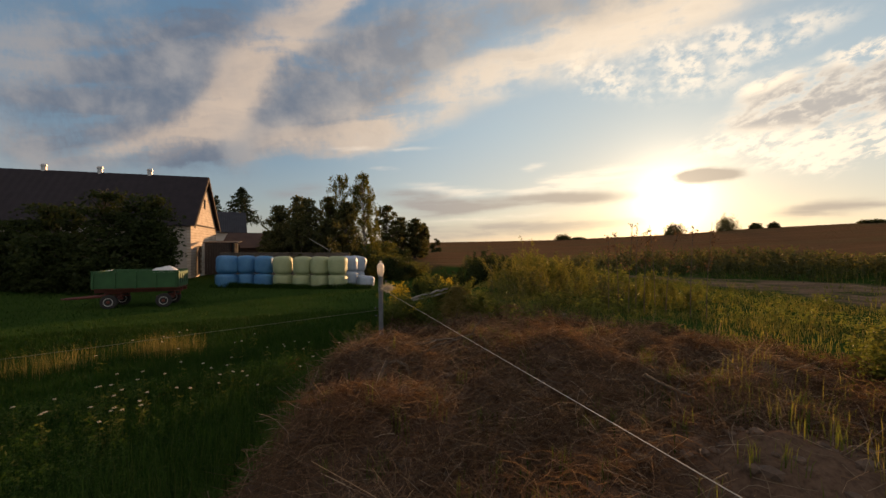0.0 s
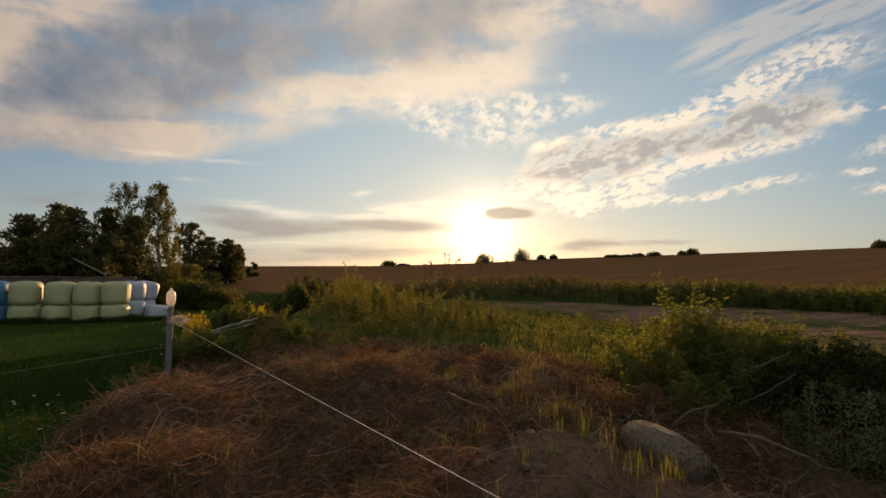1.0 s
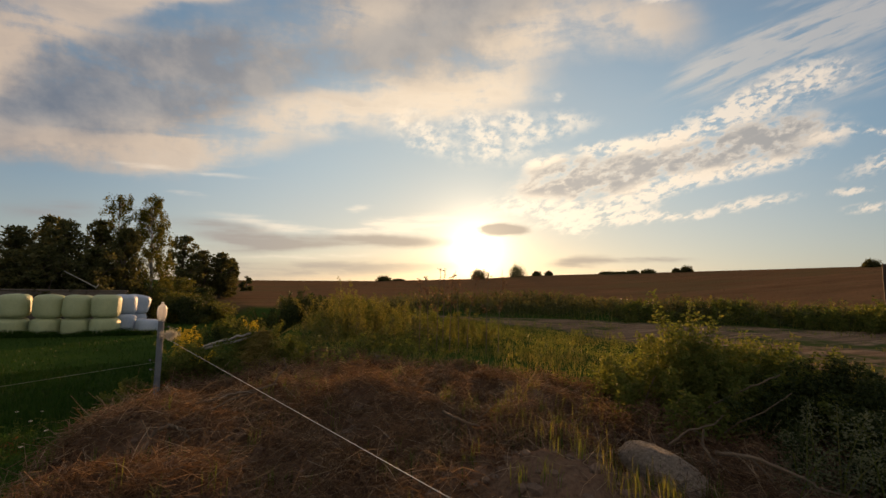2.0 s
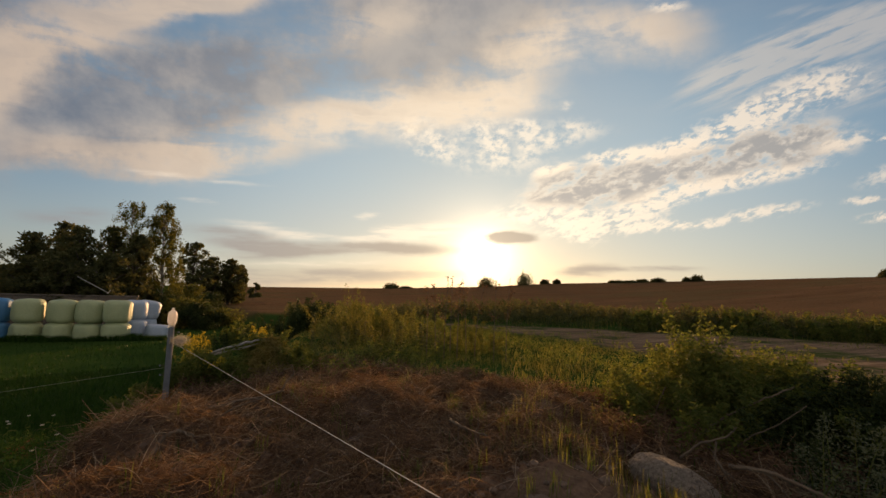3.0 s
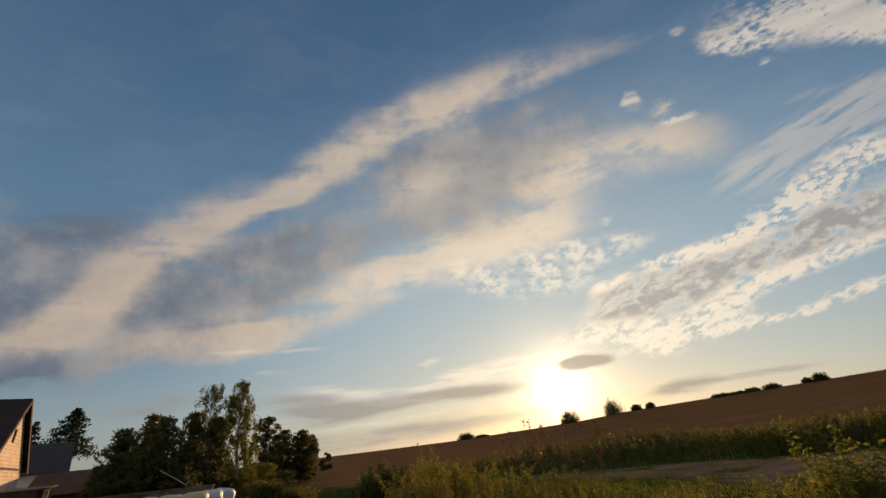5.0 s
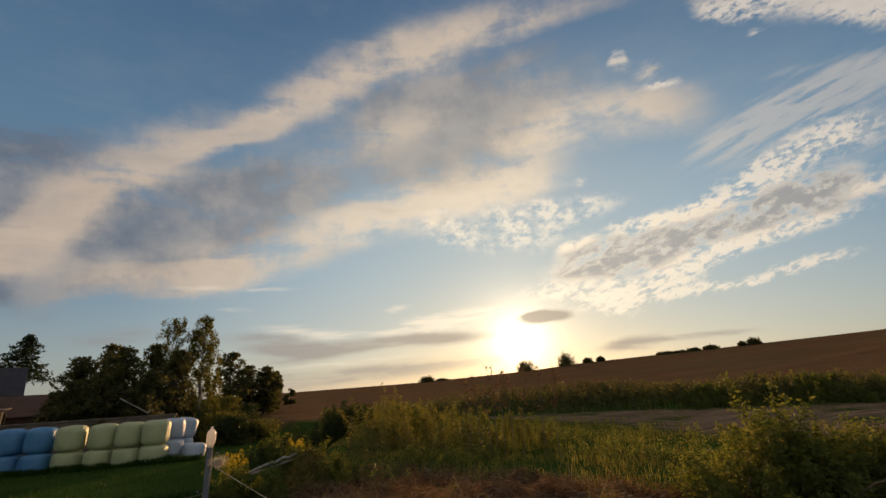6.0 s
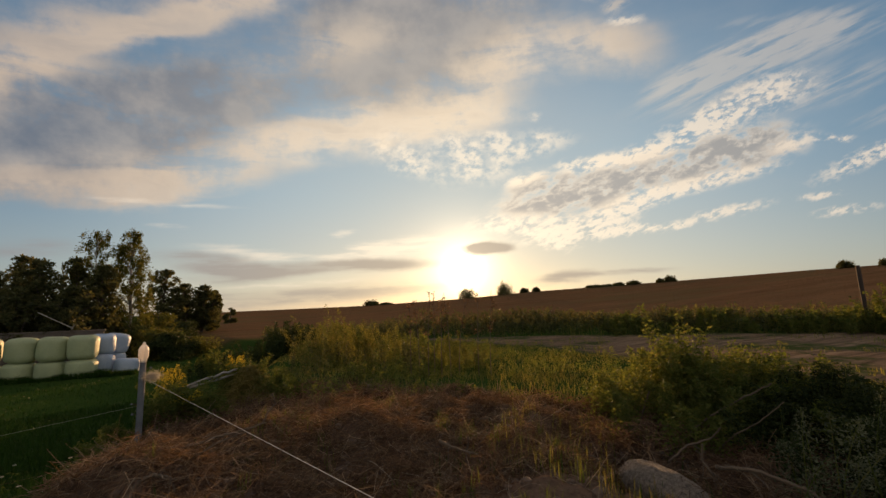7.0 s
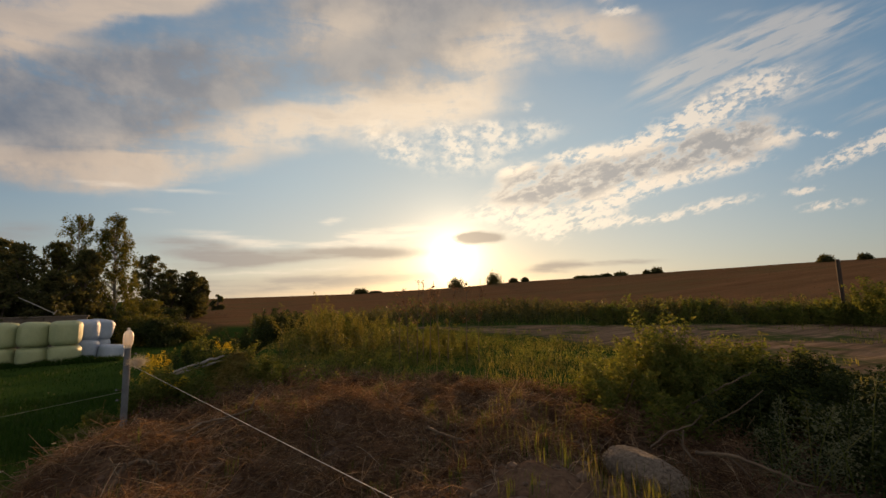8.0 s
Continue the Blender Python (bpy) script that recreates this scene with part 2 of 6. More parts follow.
sky_tex = wn("ShaderNodeTexSky")
sky_tex.sky_type = "NISHITA"
sky_tex.sun_disc, sky_tex.sun_elevation, sky_tex.sun_rotation = False, radians(SUN_EL), radians(SUN_AZ)
sky_tex.air_density, sky_tex.dust_density, sky_tex.ozone_density = 1.0, 1.2, 2.5
SKY_GAIN = 0.10
sky_col = wmix(1.0, sky_tex.outputs[0], (1.62, 1.72, 1.66, 1), "MULTIPLY")
dimmer = wmath("SUBTRACT", 1.0, wmath("MULTIPLY", wmath("POWER", d_sun, 8.0), 0.60))
sky_col = wmix(1.0, sky_col, wn("ShaderNodeCombineXYZ", X=dimmer, Y=dimmer, Z=dimmer).outputs[0], "MULTIPLY")


def tone(r, g, b):
    return (r / SKY_GAIN, g / SKY_GAIN, b / SKY_GAIN, 1)


cream = wmix(near_sun, tone(0.53, 0.455, 0.385), tone(1.05, 0.93, 0.72))
whitish = wmix(near_sun, tone(0.68, 0.64, 0.58), tone(1.1, 1.0, 0.80))
greyish = wmix(near_sun, wmix(wrange(curls, 0.38, 0.64), tone(0.105, 0.142, 0.205), tone(0.27, 0.285, 0.31)), tone(0.52, 0.49, 0.43))
low_greyish = wmix(near_sun, tone(0.24, 0.25, 0.28), tone(0.46, 0.41, 0.34))


def ahead_only(mask, amount):
    return wmath("MULTIPLY", wmath("MULTIPLY", mask, ahead), amount)


# haze and high thin cloud pale the clear sky, most of all low down and round the sun
height = wmath("MAXIMUM", sep.outputs[2], 0.0)
rise1, rise2 = wrange(height, 0.0, 0.34), wrange(height, 0.28, 0.95)
far_sky = wmix(rise2, wmix(rise1, tone(0.27, 0.315, 0.37), tone(0.11, 0.23, 0.37)), tone(0.030, 0.096, 0.22))
sun_sky = wmix(rise2, wmix(rise1, tone(0.48, 0.51, 0.51), tone(0.37, 0.525, 0.63)), tone(0.14, 0.24, 0.40))
toward = wrange(d_sun, 0.62, 0.995)
sky_col = wmix(0.68, sky_col, wmix(toward, far_sky, sun_sky))
sky_col = wmix(wmath("MULTIPLY", veil, 0.07), sky_col, tone(0.44, 0.45, 0.47))
col = wmix(wmath("MULTIPLY", fill_cloud, 0.9), sky_col, tone(1.05, 0.90, 0.74))
col = wmix(ahead_only(grey, 0.88), col, greyish)
shade = wrange(wmath("ADD", wmath("MULTIPLY", wisps, 0.65), wmath("ADD", wmath("MULTIPLY", curls, 0.25), wmath("MULTIPLY", fine, 0.1))), 0.42, 0.64)
cream = wmix(wmath("MULTIPLY", shade, 0.38), cream, greyish)
col = wmix(ahead_only(bright, 0.84), col, cream)
thick = wmix(wrange(wmath("ADD", broad, wmath("MULTIPLY", rows_tex, 1.4)), 0.4, 2.9), whitish, wmix(near_sun, tone(0.27, 0.285, 0.30), tone(0.44, 0.43, 0.41)))
col = wmix(ahead_only(wrange(broad, 0.05, 1.3), 0.85), col, thick)
col = wmix(ahead_only(feather, 0.46), col, wmix(0.35, whitish, greyish))
col = wmix(ahead_only(puffs, 0.72), col, wmix(wmath("MULTIPLY", shade, 0.6), whitish, greyish))
col = wmix(ahead_only(edges, 0.74), col, whitish)
col = wmix(ahead_only(cells, 0.62), col, whitish)
col = wmix(ahead_only(low_light, 0.6), col, whitish)
aureole = wmath("ADD", wmath("ADD", wmath("MULTIPLY", wmath("POWER", d_sun, 420.0), 1.0 / SKY_GAIN), wmath("MULTIPLY", wmath("POWER", d_sun, 3500.0), 12.0 / SKY_GAIN)),
                wmath("ADD", wmath("MULTIPLY", wmath("POWER", d_sun, 110.0), 0.18 / SKY_GAIN), wmath("MULTIPLY", wmath("POWER", d_sun, 14.0), 0.025 / SKY_GAIN)))
glow = wmix(1.0, (1.0, 0.86, 0.64, 1), wn("ShaderNodeCombineXYZ", X=aureole, Y=aureole, Z=aureole).outputs[0], "MULTIPLY")
col = wmix(1.0, col, glow, "ADD")
col = wmix(ahead_only(low_grey, 0.85), col, low_greyish)
back = wn("ShaderNodeBackground", Color=col, Strength=SKY_GAIN)
WT.links.new(back.outputs[0], wn("ShaderNodeOutputWorld").inputs[0])

# ---- materials ----
def material(name):
    m = bpy.data.materials.new(name)
    m.use_nodes = True
    t = m.node_tree
    return m, t, t.nodes["Principled BSDF"], t.nodes["Material Output"]


def node(t, kind, **inputs):
    n = t.nodes.new(kind)
    for k, v in inputs.items():
        key = int(k[1:]) if k[0] == "i" and k[1:].isdigit() else k
        if isinstance(v, bpy.types.NodeSocket):
            t.links.new(v, n.inputs[key])
        else:
            n.inputs[key].default_value = v
    return n


def ramp(t, fac, *stops):
    n = node(t, "ShaderNodeValToRGB", Fac=fac)
    el = n.color_ramp.elements
    while len(el) < len(stops):
        el.new(0.5)
    for e, (p, c) in zip(el, stops):
        e.position, e.color = p, (*c, 1)
    return n.outputs[0]


def mix(t, fac, a, b, how="MIX"):
    n = t.nodes.new("ShaderNodeMix")
    n.data_type, n.blend_type = "RGBA", how
    for sock, v in ((n.inputs[0], fac), (n.inputs[6], a), (n.inputs[7], b)):
        if isinstance(v, bpy.types.NodeSocket):
            t.links.new(v, sock)
        else:
            sock.default_value = v if not isinstance(v, tuple) or len(v) == 4 else (*v, 1)
    return n.outputs[2]


def texco(t, world=True):
    if world:
        return t.nodes.new("ShaderNodeNewGeometry").outputs["Position"]
    return t.nodes.new("ShaderNodeTexCoord").outputs["Object"]


def noise_of(t, vec, scale, detail=5.0, rough=0.55):
    return node(t, "ShaderNodeTexNoise", Vector=vec, Scale=scale, Detail=detail, Roughness=rough).outputs[0]


def bump(t, p, height, strength=0.4, distance=0.02):
    b = node(t, "ShaderNodeBump", Height=height, Strength=strength, Distance=distance)
    t.links.new(b.outputs[0], p.inputs["Normal"])


def foliage(name, dark, light, dry=None, through=0.45, rough=0.6):
    """Leaves and blades: each piece takes its own tone, and lets light through."""
    m, t, p, out = material(name)
    rnd = t.nodes.new("ShaderNodeNewGeometry").outputs["Random Per Island"]
    pos = texco(t)
    stops = [(0.0, dark), (0.75, light)] + ([(1.0, dry)] if dry else [])
    c = ramp(t, rnd, *stops)
    c = mix(t, 0.5, c, ramp(t, noise_of(t, pos, 0.8, 3), (0.3, dark), (0.7, light)))
    t.links.new(c, p.inputs["Base Color"])
    p.inputs["Roughness"].default_value = rough
    p.inputs["Specular IOR Level"].default_value = 0.05
    tr = node(t, "ShaderNodeBsdfTranslucent", Color=mix(t, 1.0, c, (1.5, 1.35, 0.8, 1), "MULTIPLY"))
    mx = node(t, "ShaderNodeMixShader", i0=through)
    t.links.new(p.outputs[0], mx.inputs[1])
    t.links.new(tr.outputs[0], mx.inputs[2])
    t.links.new(mx.outputs[0], out.inputs[0])
    return m


def surface(name, dark, light, scale=3.0, fine=40.0, rough=0.8, relief=0.3, metal=0.0, depth=0.01, world=False, spec=0.4):
    """Two scales of tone, and a fine relief."""
    m, t, p, out = material(name)
    v = texco(t, world)
    a = noise_of(t, v, scale, 6)
    b = noise_of(t, v, fine, 5, 0.65)
    c = ramp(t, a, (0.3, dark), (0.7, light))
    c = mix(t, 0.45, c, ramp(t, b, (0.3, dark), (0.7, light)))
    t.links.new(c, p.inputs["Base Color"])
    t.links.new(ramp(t, b, (0.3, (rough * 0.85,) * 3), (0.7, (min(rough * 1.12, 1),) * 3)), p.inputs["Roughness"])
    p.inputs["Metallic"].default_value = metal
    p.inputs["Specular IOR Level"].default_value = spec
    bump(t, p, b, relief, depth)
    return m


M_GRASS = foliage("lawn_grass", (0.014, 0.038, 0.006), (0.030, 0.070, 0.011), (0.052, 0.068, 0.020), 0.22)
M_MEADOW = foliage("meadow_leaves", (0.024, 0.054, 0.012), (0.060, 0.115, 0.024), (0.11, 0.105, 0.045), 0.4)
M_WEED = foliage("weed_leaves", (0.050, 0.072, 0.020), (0.125, 0.145, 0.042), (0.19, 0.16, 0.07), 0.55)
M_DRYGRASS = foliage("dry_grass", (0.10, 0.085, 0.030), (0.24, 0.20, 0.075), (0.34, 0.29, 0.13))
M_STRAW = foliage("pale_straw", (0.10, 0.066, 0.042), (0.24, 0.165, 0.105), (0.46, 0.35, 0.25), 0.15, 0.8)
M_HAY = foliage("old_hay", (0.030, 0.018, 0.012), (0.175, 0.105, 0.067), (0.40, 0.27, 0.175), 0.28, 0.85)
M_LEAF_DARK = foliage("dark_leaves", (0.018, 0.028, 0.011), (0.046, 0.060, 0.021), None, 0.3)
M_LEAF_MID = foliage("dull_leaves", (0.044, 0.052, 0.025), (0.098, 0.102, 0.047), (0.14, 0.115, 0.055), 0.45)
M_LEAF_BIRCH = foliage("birch_leaves", (0.050, 0.062, 0.018), (0.12, 0.125, 0.035), (0.20, 0.16, 0.05), 0.45)
M_NEEDLE = foliage("spruce_needles", (0.018, 0.030, 0.018), (0.040, 0.058, 0.030), None, 0.15)
M_GOLD = foliage("goldenrod_bloom", (0.42, 0.30, 0.025), (0.62, 0.48, 0.05), (0.36, 0.32, 0.10), 0.35)
M_WHITE_BLOOM = foliage("yarrow_bloom", (0.40, 0.36, 0.32), (0.62, 0.58, 0.53), None, 0.3)
M_ROUGH = foliage("rough_grass", (0.075, 0.088, 0.026), (0.170, 0.160, 0.052), (0.26, 0.195, 0.085), 0.55)
M_CROP = foliage("ripe_crop", (0.090, 0.049, 0.024), (0.165, 0.092, 0.046), (0.21, 0.13, 0.065), 0.1, 0.95)
M_BARK = surface("bark", (0.05, 0.038, 0.028), (0.14, 0.11, 0.085), 4, 30, 0.9, 0.6)
M_BIRCHBARK = surface("birch_bark", (0.10, 0.09, 0.08), (0.42, 0.40, 0.36), 5, 22, 0.8, 0.5)
M_ROOT = surface("dead_root", (0.055, 0.037, 0.024), (0.17, 0.12, 0.078), 6, 50, 0.85, 0.5)
M_GREYWOOD = surface("weathered_wood", (0.060, 0.065, 0.074), (0.17, 0.182, 0.20), 5, 60, 0.85, 0.5)
M_PALEWOOD = surface("bleached_wood", (0.16, 0.15, 0.14), (0.36, 0.34, 0.31), 6, 50, 0.85, 0.5)
M_CLOD = surface("soil_clod", (0.055, 0.036, 0.025), (0.17, 0.11, 0.075), 8, 60, 0.95, 0.5, world=True)
M_STALK = foliage("dead_stalk", (0.11, 0.078, 0.052), (0.26, 0.195, 0.135), (0.42, 0.33, 0.24), 0.05, 0.85)
M_WOOL = foliage("frayed_twine", (0.34, 0.32, 0.29), (0.56, 0.53, 0.49), None, 0.3, 0.9)
M_DOCK = foliage("rusty_dock", (0.10, 0.045, 0.022), (0.20, 0.095, 0.045), None, 0.35)
M_GREYLEAF = foliage("mugwort_leaves", (0.065, 0.075, 0.042), (0.14, 0.15, 0.095), None, 0.4)
M_STONE = surface("granite", (0.035, 0.025, 0.018), (0.36, 0.285, 0.215), 34, 75, 0.95, 1.0, depth=0.05)
M_BLUEWRAP = surface("blue_wrap", (0.034, 0.145, 0.31), (0.080, 0.245, 0.43), 1.6, 14, 0.5, 0.8, depth=0.03)
M_YELWRAP = surface("pale_green_wrap", (0.27, 0.31, 0.165), (0.38, 0.42, 0.24), 1.6, 14, 0.5, 0.8, depth=0.03)
M_WHITEWRAP = surface("pale_blue_wrap", (0.27, 0.34, 0.43), (0.41, 0.47, 0.55), 1.6, 14, 0.5, 0.8, depth=0.03)
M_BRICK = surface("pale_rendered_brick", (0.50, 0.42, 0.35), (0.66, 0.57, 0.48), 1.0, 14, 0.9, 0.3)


def coursed(m, course=0.24, joint=(0.50, 0.42, 0.35)):
    """Lays level joints over a wall's tone."""
    t = m.node_tree
    p = t.nodes["Principled BSDF"]
    axes = node(t, "ShaderNodeSeparateXYZ")
    t.links.new(texco(t, False), axes.inputs[0])
    face = node(t, "ShaderNodeCombineXYZ")
    t.links.new(axes.outputs[1], face.inputs[0])
    t.links.new(axes.outputs[2], face.inputs[1])
    wave = node(t, "ShaderNodeTexBrick", Vector=face.outputs[0], Scale=1.0)
    wave.inputs["Color1"].default_value, wave.inputs["Color2"].default_value, wave.inputs["Mortar"].default_value = (1, 1, 1, 1), (0.82, 0.80, 0.78, 1), (*joint, 1)
    wave.inputs["Brick Width"].default_value, wave.inputs["Row Height"].default_value, wave.inputs["Mortar Size"].default_value = 0.5, course, 0.014
    old = p.inputs["Base Color"].links[0].from_socket
    t.links.new(mix(t, 1.0, old, wave.outputs[0], "MULTIPLY"), p.inputs["Base Color"])


coursed(M_BRICK)
# darker render than M_BRICK: shade on the barn's other walls, put into the colour
M_SHADEDBRICK = surface("shaded_render", (0.36, 0.31, 0.27), (0.48, 0.42, 0.36), 1.0, 14, 0.9, 0.3)
M_ROOF = surface("dark_corrugated_roof", (0.014, 0.011, 0.014), (0.030, 0.024, 0.029), 1.5, 12, 0.75, 0.3, spec=0.2)
M_RUST = surface("rusty_sheet", (0.050, 0.030, 0.023), (0.10, 0.060, 0.045), 1.5, 16, 0.85, 0.3)
M_SLATE = surface("slate_roof", (0.022, 0.023, 0.028), (0.045, 0.046, 0.054), 1.5, 20, 0.75, 0.3, spec=0.25)
M_ZINC = surface("zinc", (0.35, 0.35, 0.36), (0.55, 0.55, 0.56), 4, 40, 0.5, 0.2, 0.6)
M_DARKWOOD = surface("dark_stained_boards", (0.030, 0.020, 0.016), (0.075, 0.050, 0.038), 3, 40, 0.85, 0.4)
M_GREENPAINT = surface("worn_green_paint", (0.010, 0.060, 0.018), (0.032, 0.115, 0.036), 2.5, 30, 0.55, 0.2)
M_REDPAINT = surface("worn_red_paint", (0.075, 0.016, 0.011), (0.17, 0.038, 0.024), 3, 30, 0.6, 0.3)
M_RUBBER = surface("tyre_rubber", (0.012, 0.012, 0.012), (0.035, 0.033, 0.030), 5, 60, 0.85, 0.4)
M_RIM = surface("grey_wheel_paint", (0.22, 0.22, 0.21), (0.38, 0.37, 0.35), 6, 40, 0.5, 0.2)
M_CONCRETE = surface("old_concrete", (0.075, 0.058, 0.046), (0.165, 0.135, 0.110), 1.5, 25, 0.9, 0.4)
M_WHITEWALL = surface("white_plaster", (0.55, 0.55, 0.53), (0.72, 0.72, 0.70), 1.5, 20, 0.9, 0.2)
M_FLEECE = surface("white_sheet", (0.55, 0.55, 0.54), (0.75, 0.75, 0.74), 2, 15, 0.6, 0.4)
M_WIRE = surface("green_wire", (0.12, 0.15, 0.09), (0.25, 0.28, 0.18), 30, 200, 0.6, 0.3)
M_ROPE = surface("white_fence_rope", (0.36, 0.32, 0.27), (0.56, 0.52, 0.46), 30, 200, 0.7, 0.4)
M_GLASSDARK = surface("dark_window_pane", (0.012, 0.013, 0.015), (0.03, 0.032, 0.036), 3, 20, 0.12, 0.05)
# near-black colour that stands for the shade of insides and slots
M_DARK = surface("inside_shade", (0.010, 0.009, 0.008), (0.025, 0.022, 0.02), 3, 20, 0.95, 0.1)


def milky_plastic():
    m, t, p, out = material("milky_plastic")
    c = ramp(t, noise_of(t, texco(t, False), 18, 4), (0.3, (0.68, 0.64, 0.58)), (0.7, (0.85, 0.82, 0.76)))
    t.links.new(c, p.inputs["Base Color"])
    p.inputs["Roughness"].default_value = 0.35
    tr = node(t, "ShaderNodeBsdfTranslucent", Color=(0.9, 0.85, 0.78, 1))
    mx = node(t, "ShaderNodeMixShader", i0=0.6)
    t.links.new(p.outputs[0], mx.inputs[1])
    t.links.new(tr.outputs[0], mx.inputs[2])
    t.links.new(mx.outputs[0], out.inputs[0])
    return m


M_MILKY = milky_plastic()


def ground_material():
    """Lawn, heaped soil, dirt track and field, laid out by what lies where."""
    m, t, p, out = material("ground_soil")
    v = texco(t)
    soil_a = t.nodes.new("ShaderNodeAttribute")
    soil_a.attribute_name = "cover"
    sep = node(t, "ShaderNodeSeparateColor", Color=soil_a.outputs["Color"])
    n1, n2, n3 = noise_of(t, v, 0.35, 6), noise_of(t, v, 3.0, 6, 0.6), noise_of(t, v, 22.0, 6, 0.65)
    lawn = mix(t, 0.5, ramp(t, n1, (0.3, (0.018, 0.044, 0.009)), (0.7, (0.040, 0.076, 0.015))),
               ramp(t, n3, (0.3, (0.018, 0.034, 0.008)), (0.7, (0.046, 0.072, 0.018))))
    soil = mix(t, 0.55, ramp(t, n2, (0.3, (0.060, 0.038, 0.026)), (0.7, (0.165, 0.105, 0.070))),
               ramp(t, n3, (0.3, (0.042, 0.027, 0.018)), (0.7, (0.195, 0.125, 0.084))))
    along = node(t, "ShaderNodeMapping", Vector=v, Rotation=(0, 0, radians(45)), Scale=(0.14, 2.6, 0.3)).outputs[0]
    rut = noise_of(t, along, 1.6, 6, 0.6)
    track = mix(t, 0.45, ramp(t, rut, (0.34, (0.055, 0.036, 0.022)), (0.5, (0.165, 0.108, 0.068)), (0.64, (0.30, 0.20, 0.128))),
                ramp(t, n3, (0.3, (0.085, 0.057, 0.038)), (0.7, (0.22, 0.152, 0.100))))
    track = mix(t, ramp(t, noise_of(t, v, 0.5, 7, 0.65), (0.50, (0, 0, 0)), (0.62, (0.85, 0.85, 0.85))), track, lawn)
    far_n = noise_of(t, node(t, "ShaderNodeMapping", Vector=v, Scale=(0.05, 0.35, 0.1)).outputs[0], 1.0, 6, 0.6)
    field = mix(t, 0.4, ramp(t, far_n, (0.3, (0.095, 0.050, 0.026)), (0.7, (0.20, 0.108, 0.055))),
                ramp(t, n2, (0.3, (0.085, 0.054, 0.026)), (0.7, (0.19, 0.104, 0.054))))
    field = mix(t, ramp(t, noise_of(t, node(t, "ShaderNodeMapping", Vector=v, Scale=(0.02, 0.06, 0.1)).outputs[0], 1.0, 5, 0.6), (0.5, (0, 0, 0)), (0.66, (0.55, 0.55, 0.55))), field, (0.105, 0.088, 0.040))
    c = mix(t, sep.outputs[0], lawn, soil)
    c = mix(t, sep.outputs[1], c, track)
    c = mix(t, sep.outputs[2], c, field)
    t.links.new(c, p.inputs["Base Color"])
    p.inputs["Roughness"].default_value = 0.95
    p.inputs["Specular IOR Level"].default_value = 0.0
    bump(t, p, mix(t, 0.5, n2, n3), 0.7, 0.06)
    return m


M_GROUND = ground_material()

# ---- building helpers ----
rng = np.random.default_rng(7)


def smooth(a, b, x):
    s = np.clip((x - a) / (b - a), 0, 1)
    return s * s * (3 - 2 * s)


def mesh_np(name, verts, faces, mat=None, shade=False):
    """A mesh from arrays of places and of faces that all have the same count of corners."""
    verts, faces = np.asarray(verts, np.float32), np.asarray(faces, np.int32)
    me = bpy.data.meshes.new(name)
    k = faces.shape[1]
    me.vertices.add(len(verts))
    me.vertices.foreach_set("co", verts.ravel())
    me.loops.add(faces.size)
    me.loops.foreach_set("vertex_index", faces.ravel())
    me.polygons.add(len(faces))
    me.polygons.foreach_set("loop_start", np.arange(0, faces.size, k, dtype=np.int32))
    me.polygons.foreach_set("use_smooth", np.full(len(faces), shade))
    me.update(calc_edges=True)
    if mat:
        me.materials.append(mat)
    return me


def thing(name, m=Matrix(), **tags):
    ob = new(name)
    ob.empty_display_size = 0.2
    ob.matrix_world = m
    return tagged(ob, **tags)


def part(name, bm, mat, parent, label="", m=None, shade=False):
    """Links a bmesh or a mesh as one object under a thing or a part."""
    if isinstance(bm, bmesh.types.BMesh):
        me = bpy.data.meshes.new(name)
        bmesh.ops.recalc_face_normals(bm, faces=bm.faces)
        bm.to_mesh(me)
        bm.free()
        if shade:
            me.polygons.foreach_set("use_smooth", [True] * len(me.polygons))
    else:
        me = bm
    if not me.materials:
        me.materials.append(mat)
    ob = new(name, me)
    ob.parent = parent
    if m is not None:
        ob.matrix_basis = m
    return tagged(ob, label=label) if label else ob


def slab(bm, size, at=(0, 0, 0), turn=(0, 0, 0), bevel=0.0):
    """Adds a box with worn edges."""
    made = bmesh.ops.create_cube(bm, size=1.0, matrix=pose(*at, *turn) @ Matrix.Diagonal((*size, 1)))
    if bevel:
        edges = list({e for v in made["verts"] for e in v.link_edges})
        bmesh.ops.bevel(bm, geom=edges, offset=bevel, segments=1, affect="EDGES")
    return bm


def box(size, at=(0, 0, 0), turn=(0, 0, 0), bevel=0.0):
    return slab(bmesh.new(), size, at, turn, bevel)


def rod(bm, a, b, ra, rb=None, sides=10):
    a, b = Vector(a), Vector(b)
    rb = ra if rb is None else rb
    m = Matrix.Translation((a + b) / 2) @ (b - a).to_track_quat("Z", "Y").to_matrix().to_4x4()
    bmesh.ops.create_cone(bm, cap_ends=True, segments=sides, radius1=ra, radius2=rb, depth=(b - a).length, matrix=m)
    return bm


def lathe(profile, sides=20):
    """A turned body from (radius, height) pairs, closed at both ends."""
    bm = bmesh.new()
    rings = [[bm.verts.new((r * math.cos(2 * math.pi * k / sides), r * math.sin(2 * math.pi * k / sides), z)) for k in range(sides)] for r, z in profile]
    for lo, hi in zip(rings, rings[1:]):
        for k in range(sides):
            bm.faces.new((lo[k], lo[(k + 1) % sides], hi[(k + 1) % sides], hi[k]))
    bm.faces.new(rings[0][::-1])
    bm.faces.new(rings[-1])
    return bm


